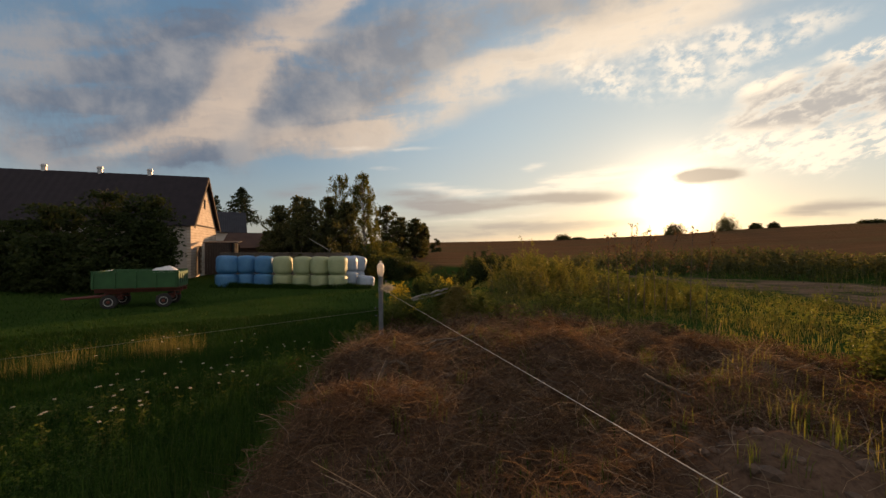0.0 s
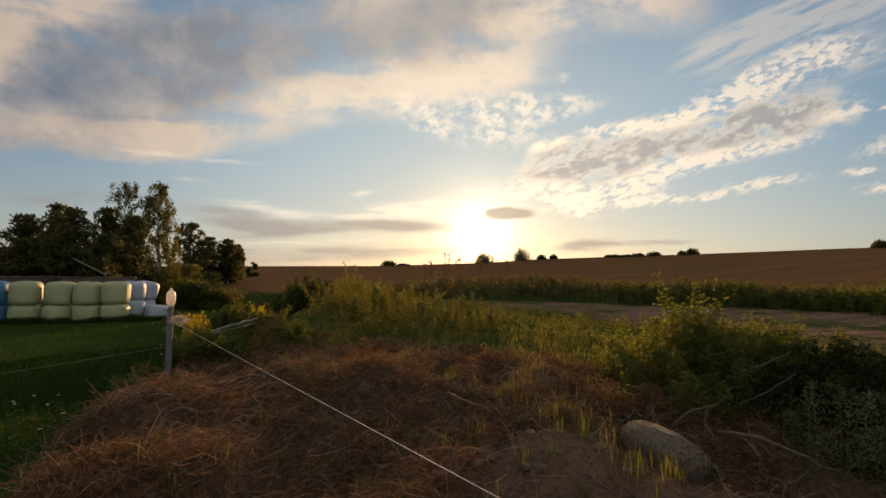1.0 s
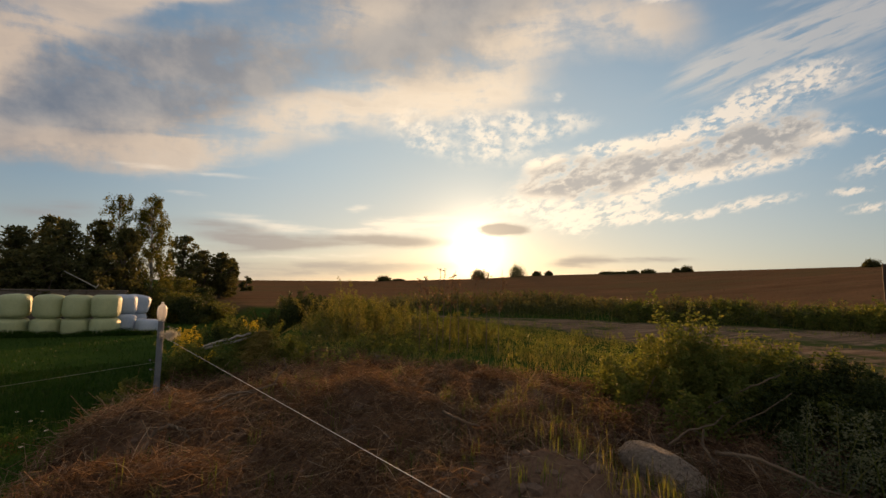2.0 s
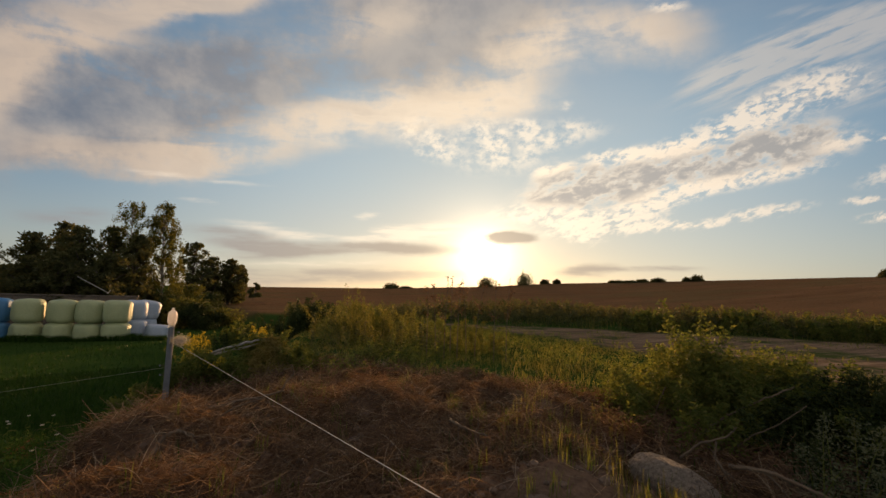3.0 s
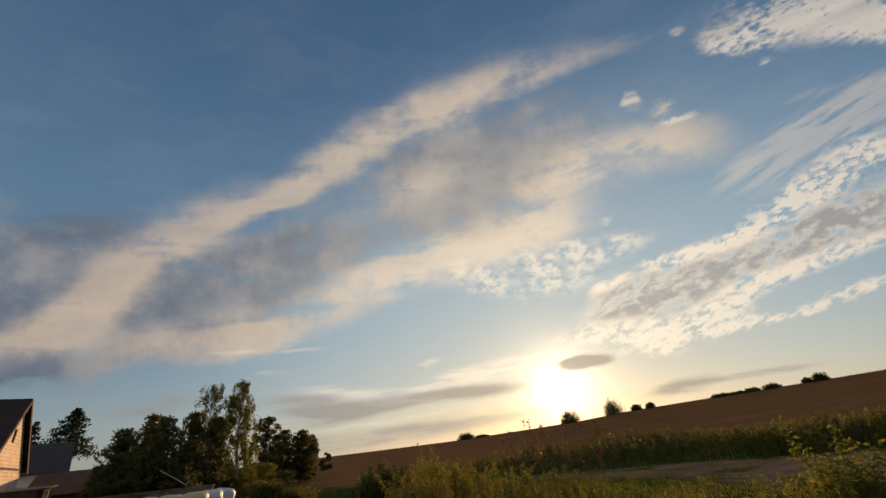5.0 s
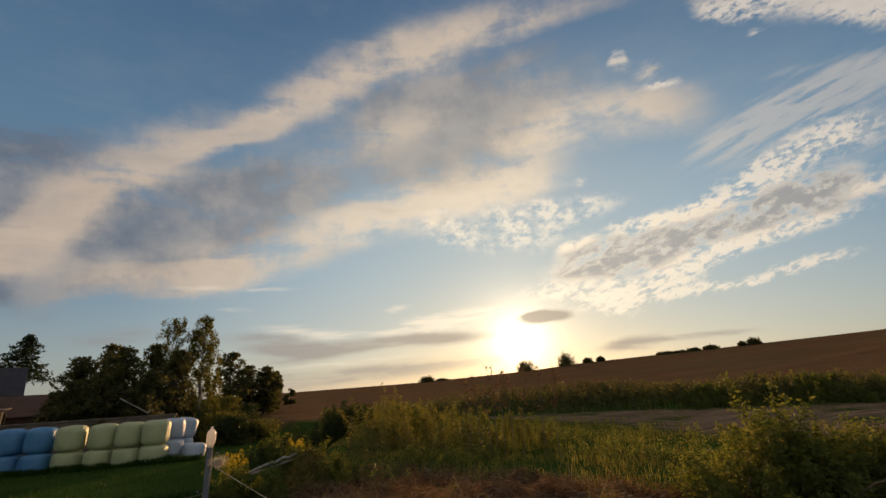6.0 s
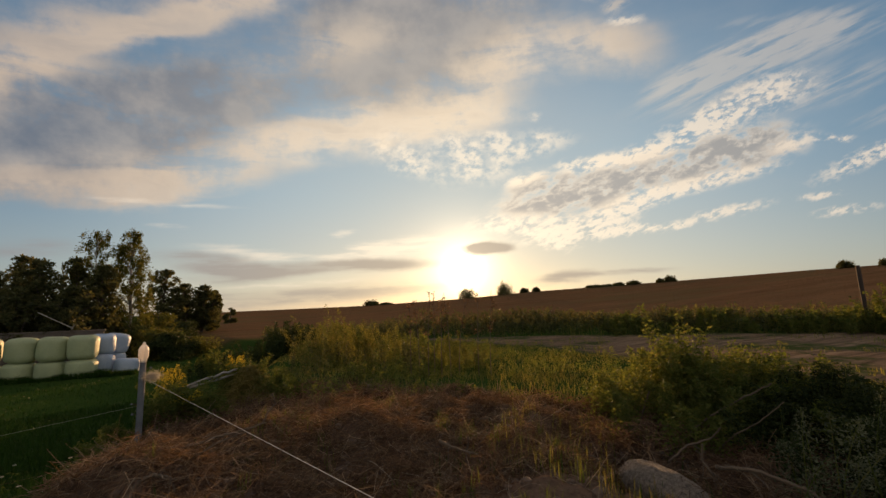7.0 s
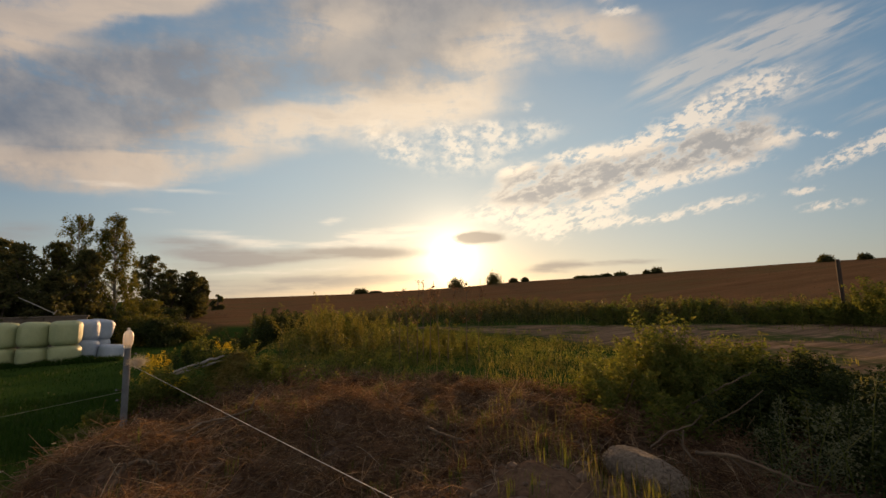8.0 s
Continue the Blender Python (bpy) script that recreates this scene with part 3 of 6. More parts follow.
def tube_arrays(path, radii, sides=6):
    """Places and triangles of a tapered tube along a path."""
    path = np.asarray(path, float)
    n = len(path)
    tang = np.gradient(path, axis=0)
    tang /= np.linalg.norm(tang, axis=1)[:, None] + 1e-9
    ref = np.array([0.31, 0.22, 0.92]) if abs(tang[0] @ np.array([0.31, 0.22, 0.92])) < 0.9 else np.array([1.0, 0, 0])
    side = np.cross(tang, ref)
    side /= np.linalg.norm(side, axis=1)[:, None] + 1e-9
    other = np.cross(tang, side)
    ang = np.arange(sides) * 2 * np.pi / sides
    v = path[:, None] + (side[:, None] * np.cos(ang)[None, :, None] + other[:, None] * np.sin(ang)[None, :, None]) * np.asarray(radii, float)[:, None, None]
    f = []
    for i in range(n - 1):
        for k in range(sides):
            a, b = i * sides + k, i * sides + (k + 1) % sides
            f += [(a, b, b + sides), (a, b + sides, a + sides)]
    for k in range(1, sides - 1):
        f += [(0, k + 1, k), ((n - 1) * sides, (n - 1) * sides + k, (n - 1) * sides + k + 1)]
    return v.reshape(-1, 3), np.array(f)


def join_arrays(pieces):
    vs, fs, n = [], [], 0
    for v, f in pieces:
        vs.append(v)
        fs.append(np.asarray(f) + n)
        n += len(v)
    return np.concatenate(vs), np.concatenate(fs)


def repeat(tv, tf, at, turn, size):
    """Copies of one small mesh, turned round z and scaled, as one pair of arrays."""
    n = len(at)
    c, s = np.cos(turn), np.sin(turn)
    size = np.asarray(size)
    if size.ndim == 1:
        size = np.stack([size] * 3, -1)
    v = tv[None] * size[:, None, :]
    v = np.stack([v[..., 0] * c[:, None] - v[..., 1] * s[:, None], v[..., 0] * s[:, None] + v[..., 1] * c[:, None], v[..., 2]], -1) + at[:, None]
    f = tf[None] + (np.arange(n) * len(tv))[:, None, None]
    return v.reshape(-1, 3), f.reshape(-1, tf.shape[1])


def blades(at, high, wide, bend=0.5):
    """Grass blades: a tapering strip that bows over."""
    n = len(at)
    a = rng.uniform(0, 2 * np.pi, n)
    out = np.stack([np.cos(a), np.sin(a), np.zeros(n)], -1)
    side = np.stack([-np.sin(a), np.cos(a), np.zeros(n)], -1)
    b = rng.uniform(0.1, 1.0, n) * bend
    high, wide = np.broadcast_to(high, n), np.broadcast_to(wide, n)
    mid = at + out * (b * high * 0.3)[:, None] + np.array([0, 0, 1.0]) * (high * 0.6)[:, None]
    tip = at + out * (b * high * 0.9)[:, None] + np.array([0, 0, 1.0]) * (high * (1 - 0.3 * b))[:, None]
    w = side * (wide / 2)[:, None]
    v = np.stack([at - w, at + w, mid - w * 0.8, mid + w * 0.8, tip], 1)
    f = np.array([(0, 1, 2), (1, 3, 2), (2, 3, 4)])[None] + (np.arange(n) * 5)[:, None, None]
    return v.reshape(-1, 3), f.reshape(-1, 3)


def strands(at, length, wide, tilt, lift=0.5, curl=0.6, heading=None, sag=0.0, long=True):
    """Dry stalks lying in a tangle: bowed ribbons of three lengths."""
    n = len(at)
    a = rng.uniform(0, 2 * np.pi, n) if heading is None else heading
    el = rng.normal(tilt, lift, n)
    d = np.stack([np.cos(a) * np.cos(el), np.sin(a) * np.cos(el), np.sin(el)], -1)
    bow = rng.normal(0, 1, (n, 3)) * curl - np.array([0, 0, sag])
    bow -= d * (bow * d).sum(1)[:, None]
    side = np.cross(d, rng.normal(0, 1, (n, 3)))
    side /= np.linalg.norm(side, axis=1)[:, None] + 1e-6
    length, wide = np.broadcast_to(length, n), np.broadcast_to(wide, n)
    rows = []
    stops = (0.0, 0.35, 0.7, 1.0) if long else (0.0, 0.5, 1.0)
    for s in stops:
        p = at + d * (length * (s - 0.3))[:, None] + bow * (length * (s - 0.5) ** 2)[:, None]
        w = side * (wide * (0.5 - 0.2 * s))[:, None]
        rows += [p - w, p + w]
    v = np.stack(rows, 1)
    f = np.array([(0, 1, 2), (1, 3, 2), (2, 3, 4), (3, 5, 4), (4, 5, 6), (5, 7, 6)][:2 * len(stops) - 2])[None] + (np.arange(n) * 2 * len(stops))[:, None, None]
    return v.reshape(-1, 3), f.reshape(-1, 3)


def leaf_cards(at, size, droop=0.0, long=1.6):
    """Small pointed leaves, each two triangles folded along the rib."""
    n = len(at)
    d = rng.normal(0, 1, (n, 3))
    d[:, 2] = d[:, 2] * 0.6 - droop
    d /= np.linalg.norm(d, axis=1)[:, None] + 1e-6
    s = np.cross(d, rng.normal(0, 1, (n, 3)))
    s /= np.linalg.norm(s, axis=1)[:, None] + 1e-6
    size = np.broadcast_to(size, n)[:, None]
    v = np.stack([at, at + (d * 0.5 * long + s * 0.42) * size, at + d * long * size, at + (d * 0.5 * long - s * 0.42) * size], 1)
    f = np.array([(0, 1, 2), (0, 2, 3)])[None] + (np.arange(n) * 4)[:, None, None]
    return v.reshape(-1, 3), f.reshape(-1, 3)


# ---- the lie of the land ----
def ripple(x, y, k, seed):
    return (np.sin(x * k + seed) * np.cos(y * k * 1.13 + seed * 1.7) + 0.5 * np.sin(x * k * 2.3 + y * k * 1.7 + seed * 2.1)
            + 0.3 * np.cos(x * k * 3.7 - y * k * 4.1 + seed * 3.3)) / 1.8


def bank_edge(y):
    return np.interp(y, [-6, 2.5, 4, 5.5, 6.5, 8, 10, 14, 20, 27, 36, 60], [-1.6, -1.5, -1.5, -1.65, -1.6, -1.0, -0.4, 0.6, 1.5, 2.0, 0.5, -6.0])


def on_bank(x, y):
    e = bank_edge(y)
    return smooth(e - 0.75, e + 0.55, x + 0.15 * ripple(x, y, 1.7, 0.4))


def skyline(az):
    """Degrees by which the far rise stands over the eye."""
    return np.interp(az, [-60, -20, 0, 15, 30, 37, 47, 58, 68, 90, 140], [0.4, 0.6, 0.95, 1.2, 1.8, 2.3, 2.6, 2.85, 3.05, 3.1, 1.0])


def track_mask(x, y):
    w = 0.8 * ripple(x, y, 0.25, 2.0)
    return smooth(10.0, 11.2, x + w) * smooth(35.2, 33.6, x + y + w) * smooth(34, 27, y)


def soil_mask(x, y):
    r, az = np.hypot(x, y), np.degrees(np.arctan2(x, y))
    reach = np.interp(az, [-60, -25, -11, 3, 13, 25, 40, 60, 100], [5, 6, 7.5, 10.2, 9.8, 8.4, 7.0, 6.8, 6.0])
    return on_bank(x, y) * smooth(reach * 1.12, reach * 0.85, r + 0.5 * ripple(x, y, 1.1, 5.0))


def field_mask(x, y):
    r = np.hypot(x, y)
    return smooth(38.0, 44.0, x + y + 1.5 * ripple(x, y, 0.2, 1.0)) * smooth(30, 40, r) * smooth(-8, 2, x + 0.08 * y - 2)


def bell(x, y, cx, cy, rx, ry=None):
    return np.exp(-(((x - cx) / rx) ** 2 + ((y - cy) / (ry or rx)) ** 2))


MOUNDS = np.random.default_rng(19).uniform((-1.3, 2.0, 0.14, 0.04), (4.6, 8.2, 0.36, 0.16), (85, 4))


def mounds(x, y):
    total = 0.0
    for cx, cy, r, h in MOUNDS:
        total = total + h * np.exp(-((x - cx) ** 2 + (y - cy) ** 2) / r ** 2)
    return total * (1 - bell(x, y, 3.2, 2.3, 1.3, 1.2)) * (1 - 0.85 * bell(x, y, -0.9, 6.2, 1.3, 1.0)) * (0.35 + 0.65 * smooth(7.0, 4.8, y))


def ground_z(x, y):
    x, y = np.asarray(x, float), np.asarray(y, float)
    r, az = np.hypot(x, y), np.degrees(np.arctan2(x, y))
    low = -0.10 - 0.18 * bell(x, y, -14.5, 19.5, 7, 5) + 0.04 * ripple(x, y, 0.35, 1.0)
    high = 0.98 + 0.04 * ripple(x, y, 0.6, 3.0) - 0.25 * smooth(14, 26, r) * smooth(30, 5, az) + 0.10 * bell(x, y, 2.0, 10.0, 3.0, 2.0)
    high = high + 0.12 * bell(x, y, 0.3, 5.0, 1.5, 1.2) + 0.26 * bell(x, y, -0.85, 4.75, 0.55, 0.4) + 0.34 * bell(x, y, -0.45, 3.1, 0.62, 0.5) + soil_mask(x, y) * mounds(x, y) - 0.12 * bell(x, y, -0.9, 4.2, 0.8, 0.35)
    high = high + 0.24 * bell(x, y, 2.4, 2.75, 0.6, 0.45) + 0.10 * bell(x, y, 2.0, 5.2, 1.2) - 0.12 * bell(x, y, 3.8, 2.6, 0.9)
    high = high + 0.12 * bell(x, y, 5.2, 2.9, 1.6, 1.5) + soil_mask(x, y) * (0.09 * ripple(x, y, 2.6, 0.7) + 0.06 * ripple(x, y, 5.3, 2.7) + 0.035 * ripple(x, y, 11.0, 4.1) + 0.02 * ripple(x, y, 23.0, 1.9))
    high = high + (0.5 + 0.15 * ripple(x, y, 0.5, 6.0)) * smooth(34.5, 39.5, x + y) * smooth(4, 14, x) + 0.05 * track_mask(x, y) * ripple(x, y, 1.3, 2.2)
    z = low + (high - low) * on_bank(x, y)
    top = EYE + np.tan(np.radians(skyline(az))) * 170.0
    s = np.clip((r - 40) / 130.0, 0, 1) ** 1.1
    s_left = np.clip((r - 75) / 95.0, 0, 1) ** 1.2
    s = np.where(az > 0, s, np.where(az < -14, s_left, s_left + (s - s_left) * (az + 14) / 14))
    z = z + (top - z) * s
    return z - 3.0 * smooth(185, 420, r)


def build_ground():
    na = 540
    rings = np.concatenate([[0.0], 0.25 * np.exp(np.linspace(0, math.log(2800 / 0.25), 230))])
    a = np.arange(na) * 2 * np.pi / na
    x = (rings[1:, None] * np.sin(a)[None]).ravel()
    y = (rings[1:, None] * np.cos(a)[None]).ravel()
    x, y = np.concatenate([[0], x]), np.concatenate([[0], y])
    v = np.stack([x, y, ground_z(x, y)], -1)
    k = np.arange(na)
    kn = (k + 1) % na
    fan = np.stack([np.zeros(na, int), 1 + kn, 1 + k], -1)
    quads = []
    for i in range(len(rings) - 2):
        lo, hi = 1 + i * na, 1 + (i + 1) * na
        quads.append(np.stack([lo + k, lo + kn, hi + kn], -1))
        quads.append(np.stack([lo + k, hi + kn, hi + k], -1))
    me = mesh_np("ground", v, np.concatenate([fan] + quads), M_GROUND, True)
    cover = me.color_attributes.new("cover", "FLOAT_COLOR", "POINT")
    cover.data.foreach_set("color", np.stack([soil_mask(x, y), track_mask(x, y), field_mask(x, y), np.ones_like(x)], -1).astype(np.float32).ravel())
    return tagged(new("ground", me), label="lawn, heaped soil, dirt track and brown field", category="ground", kind="structure")


ground = build_ground()


def on_ground(x, y):
    return np.stack([x, y, ground_z(x, y)], -1)


def stand(x, y, turn=0.0, sink=0.0):
    return pose(x, y, float(ground_z(x, y)) - sink, 0, 0, turn)


# ---- farm buildings ----
def gable_house(name, at, turn, length, width, eave, ridge, wall_mat, side_mat, roof_mat, over=0.35, thick=0.3, doors=(), holes=(), **tags):
    """A house on its own axes: x along the ridge (gable end at x = 0, body towards -x), y across. Openings go through the gable wall."""
    h = thing(name, pose(*at, 0, 0, turn), **tags)
    w = width / 2
    # gable wall with openings: upright strips between the openings' edges
    ys = sorted({-w, 0.0, w, *[v for o in holes for v in (o[0], o[1])]})
    bm = bmesh.new()

    def top(y):
        return eave + (ridge - eave) * (1 - abs(y) / w)

    for a, b in zip(ys, ys[1:]):
        inside = [o for o in holes if o[0] <= a + 1e-6 and b <= o[1] + 1e-6]
        spans, z = [], 0.0
        for o in sorted(inside, key=lambda o: o[2]):
            spans.append((z, o[2], False))
            z = o[3]
        spans.append((z, None, True))
        for lo, hi, roofed in spans:
            if hi is not None and hi - lo < 1e-4:
                continue
            za, zb = (top(a), top(b)) if roofed else (hi, hi)
            vs = [bm.verts.new(p) for p in ((0, a, lo), (0, b, lo), (0, b, zb), (0, a, za), (-thick, a, lo), (-thick, b, lo), (-thick, b, zb), (-thick, a, za))]
            for q in ((0, 1, 2, 3), (7, 6, 5, 4), (0, 4, 5, 1), (1, 5, 6, 2), (2, 6, 7, 3), (3, 7, 4, 0)):
                bm.faces.new([vs[i] for i in q])
    bmesh.ops.remove_doubles(bm, verts=bm.verts, dist=1e-5)
    part("gable_wall", bm, wall_mat, h)
    bm = bmesh.new()
    vs = [bm.verts.new(p) for x in (-length, -length + thick) for p in ((x, -w, 0), (x, w, 0), (x, w, eave), (x, 0, ridge), (x, -w, eave))]
    bm.faces.new(vs[:5][::-1])
    bm.faces.new(vs[5:])
    for i in range(5):
        bm.faces.new((vs[i], vs[(i + 1) % 5], vs[5 + (i + 1) % 5], vs[5 + i]))
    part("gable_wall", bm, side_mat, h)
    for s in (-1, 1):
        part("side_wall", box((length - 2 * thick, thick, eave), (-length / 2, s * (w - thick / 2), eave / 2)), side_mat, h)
    slope = math.atan2(ridge - eave, w)
    run = math.hypot(ridge - eave, w) + over
    for s in (-1, 1):
        bm = bmesh.new()
        nx, nz = 120, 10
        th = 0.06
        grid = {}
        for lev in (0, 1):
            for i in range(nx + 1):
                x = over - (length + 2 * over) * i / nx
                for j in (0, 1):
                    d = -0.02 + run * j
                    wave = 0.02 * (i % 2)
                    off = 0.05 + th * lev + wave
                    y = s * (d * math.cos(slope) + off * math.sin(slope))
                    z = ridge - d * math.sin(slope) + off * math.cos(slope)
                    grid[lev, i, j] = bm.verts.new((x, y, z))
        for i in range(nx):
            for lev in (0, 1):
                bm.faces.new((grid[lev, i, 0], grid[lev, i + 1, 0], grid[lev, i + 1, 1], grid[lev, i, 1]))
            for j in (0, 1):
                bm.faces.new((grid[0, i, j], grid[0, i + 1, j], grid[1, i + 1, j], grid[1, i, j]))
        for i in (0, nx):
            bm.faces.new((grid[0, i, 0], grid[0, i, 1], grid[1, i, 1], grid[1, i, 0]))
        part("roof_slope", bm, roof_mat, h)
    bm = bmesh.new()
    for s in (-1, 1):
        mid_y, mid_z = s * (run / 2) * math.cos(slope), ridge - run / 2 * math.sin(slope) - 0.07
        slab(bm, (0.04, run, 0.22), (over + 0.02, mid_y, mid_z), (-s * math.degrees(slope), 0, 0))
    part("barge_board", bm, M_DARKWOOD, h, "dark barge boards")
    return h


BARN_TURN = math.degrees(math.atan2(0.30, 1.0))
barn_w, barn_eave, barn_ridge = 8.7, 4.55, 9.1
barn = gable_house("barn", (-22.4, 38.5, 0.0), BARN_TURN, 34.0, barn_w, barn_eave, barn_ridge, M_BRICK, M_SHADEDBRICK, M_ROOF,
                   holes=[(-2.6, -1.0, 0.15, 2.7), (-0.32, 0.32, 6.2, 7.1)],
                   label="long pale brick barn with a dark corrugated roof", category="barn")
part("door", box((0.08, 1.56, 2.5), (-0.16, -1.8, 1.42), bevel=0.01), M_DARKWOOD, barn, "dark wooden gable door")
bm = slab(bmesh.new(), (0.10, 0.08, 0.9), (-0.13, -0.28, 6.65))
slab(bm, (0.10, 0.08, 0.9), (-0.13, 0.28, 6.65))
slab(bm, (0.10, 0.48, 0.06), (-0.13, 0, 7.06))
slab(bm, (0.10, 0.48, 0.06), (-0.13, 0, 6.24))
hayloft = part("window_frame", bm, M_DARKWOOD, barn)
part("pane", box((0.02, 0.48, 0.76), (-0.16, 0, 6.65)), M_GLASSDARK, hayloft)
part("string_course", box((0.08, barn_w - 0.1, 0.14), (0.042, 0, 4.55), bevel=0.01), M_DARKWOOD, barn, "dark beam across the gable")
for k, s in enumerate((4.42, 8.2, 12.2)):
    vent = part("ridge_vent", lathe([(0.20, -0.25), (0.20, 0.28), (0.25, 0.30), (0.25, 0.40), (0.21, 0.42), (0.21, 0.47), (0.16, 0.50)], 14), M_ZINC, barn, "short zinc ridge vent", pose(-s, 0, barn_ridge + 0.12))
for k in range(6):
    x = -3.2 - 4.6 * k
    fr = part("window_frame", box((1.2, 0.10, 0.9), (x, -barn_w / 2 - 0.02, 2.35), bevel=0.01), M_WHITEWALL, barn, "white framed stable window")
    for dx in (-0.28, 0.28):
        part("pane", box((0.46, 0.02, 0.72), (x + dx, -barn_w / 2 - 0.082, 2.35)), M_GLASSDARK, fr)

# dark boarded lean-to beside the barn's gable
shed = thing("shed", pose(-20.35, 36.3, 0.25, 0, 0, BARN_TURN), label="dark boarded lean-to shed beside the barn gable", category="shed")
part("body", box((0.2, 2.2, 2.7), (1.7, 0.2, 1.35)), M_DARK, shed)
for k in range(10):
    part("board", box((0.19, 0.04, 2.7 + 0.04 * (k % 3)), (-0.35 + 0.2 * k, -0.95, 1.35), bevel=0.006), M_DARKWOOD, shed)
part("roof", box((2.7, 2.5, 0.08), (0.75, 0.25, 2.82), (4, 0, 0), 0.01), M_DARKWOOD, shed)
sheet = thing("metal_sheet", pose(-19.35, 36.9, 0.2, 0, 8, 10), label="red painted metal sheet leaning by the shed", category="sheet")
part("plate", box((0.75, 0.03, 2.75), (0, 0, 1.37), bevel=0.008), M_REDPAINT, sheet)
part("back", box((2.4, 0.06, 2.6), (0.7, 1.3, 1.3)), M_DARK, shed)

gable_house("house", (-25.05, 51.2, -0.1), 27.5, 13.0, 7.0, 4.55, 7.0, M_WHITEWALL, M_WHITEWALL, M_SLATE,
            label="white house with a dark slate roof behind the barn", category="house")

# low outbuilding between house and trees
gable_house("outbuilding", (-18.9, 45.0, -0.1), 8.0, 4.2, 4.2, 2.7, 4.2, M_DARKWOOD, M_DARKWOOD, M_RUST, 0.25, 0.15,
            label="low brown outbuilding with a rusty roof", category="shed")

# long concrete wall behind the bales
bunker = thing("retaining_wall", pose(-12.6, 33.0, -0.15, 0, 0, 4), label="long low weathered concrete silo wall", category="wall")
for k in range(5):
    part("panel", box((2.0, 0.18, 2.2 + 0.05 * math.sin(k * 2.2)), (-4.1 + 2.02 * k, 0, 1.1), bevel=0.02), M_CONCRETE, bunker)
part("coping", box((10.2, 0.26, 0.10), (-0.05, 0, 2.26), bevel=0.02), M_CONCRETE, bunker)
pole = thing("wooden_pole", pose(-9.2, 32.7, 2.3), label="thin weathered pole leaning over the wall", category="pole")
part("shaft", rod(bmesh.new(), (-1.5, 0, 1.0), (0.15, 0, 0.02), 0.026), M_PALEWOOD, pole)
part("foot", rod(bmesh.new(), (0.12, 0, -0.05), (0.26, 0, 0.2), 0.03), M_PALEWOOD, pole)


# ---- wrapped bales ----
def bale_mesh(seed, wide=1.2, high=1.12):
    """A film-wrapped round bale on its end: bulging side, rounded shoulders, creases of the film."""
    nu, nv = 40, 22
    r = np.random.default_rng(seed)
    ph = r.uniform(0, 6, 6)
    v = []
    for j in range(nv + 1):
        s = j / nv
        for i in range(nu):
            a = 2 * math.pi * i / nu
            e = 4.6
            q = -1 + 2 * s
            ang = q * math.pi / 2
            cz = math.copysign(abs(math.sin(ang)) ** (2 / e), math.sin(ang))
            cr = abs(math.cos(ang)) ** (2 / e)
            bulge = 1 + 0.015 * math.cos(q * 2.4) + 0.012 * math.sin(17 * a + 5 * q + ph[2]) + 0.016 * math.sin(3 * a + ph[0]) + 0.014 * math.sin(7 * a + 4 * q + ph[1]) + 0.010 * math.sin(11 * a - 9 * q + ph[2]) + 0.02 * math.sin(2 * a + 3 * q + ph[5])
            rr = wide / 2 * cr * bulge
            z = high / 2 + high / 2 * cz * (1 + 0.02 * math.sin(2 * a + ph[3])) + 0.012 * math.sin(9 * a + ph[4]) * (1 - abs(q))
            v.append((rr * math.cos(a), rr * math.sin(a), z))
    f = []
    for j in range(nv):
        for i in range(nu):
            a, b = j * nu + i, j * nu + (i + 1) % nu
            f.append((a, b, b + nu, a + nu))
    return np.array(v), np.array(f)


def bale(x, y, z, mat, tint, seed, tip=(0, 0), wide=1.2, high=1.12, group="stacked bales"):
    me = mesh_np("bale", *bale_mesh(seed, wide, high), mat, True)
    ob = new("bale", me)
    ob.matrix_world = pose(x, y, z, tip[0], tip[1], seed * 37 % 360)
    where = "standing on another bale" if z > 0.5 else "standing on the grass"
    return tagged(ob, label=f"round hay bale wrapped in {tint} film {where}", category="bale", group=group)


# the row runs from the barn's side to the birch
def row_at(px_u, depth):
    return px_u * depth, depth


seed = 11
for k, (u, depth, mat, tint) in enumerate([(-0.528, 27.6, M_BLUEWRAP, "blue"), (-0.478, 28.2, M_BLUEWRAP, "blue"), (-0.4365, 27.9, M_BLUEWRAP, "blue"),
                                           (-0.390, 27.7, M_YELWRAP, "pale yellow-green"), (-0.3435, 27.6, M_YELWRAP, "pale yellow-green"),
                                           (-0.2995, 27.5, M_YELWRAP, "pale yellow-green"), (-0.2565, 27.3, M_YELWRAP, "pale yellow-green")]):
    x, y = row_at(u, depth)
    z = float(ground_z(x, y)) - 0.10
    wide = 1.36 if k in (0,) else 1.22
    bale(x, y, z, mat, tint, seed + k, (0, 0), wide * 1.03, 1.0)
    bale(x + 0.04 * math.sin(k * 5), y + 0.05 * math.cos(k * 3), z + 0.97, mat, tint, seed + 20 + k, (2.0 * math.sin(k), 2.0 * math.cos(k * 2)), wide * 1.03, 1.22)
for k, (u, depth, up, tip) in enumerate([(-0.229, 28.6, 0, (0, 0)), (-0.230, 28.7, 1.06, (2, -3)), (-0.212, 29.8, 0, (0, 0)), (-0.2115, 29.7, 1.04, (4, -9)), (-0.190, 28.5, 0, (0, -6))]):
    x, y = row_at(u, depth)
    bale(x, y, float(ground_z(x, y)) - 0.08 + up, M_WHITEWRAP, "pale blue", 60 + k, tip, 1.18, 1.1 if k != 4 else 0.78)


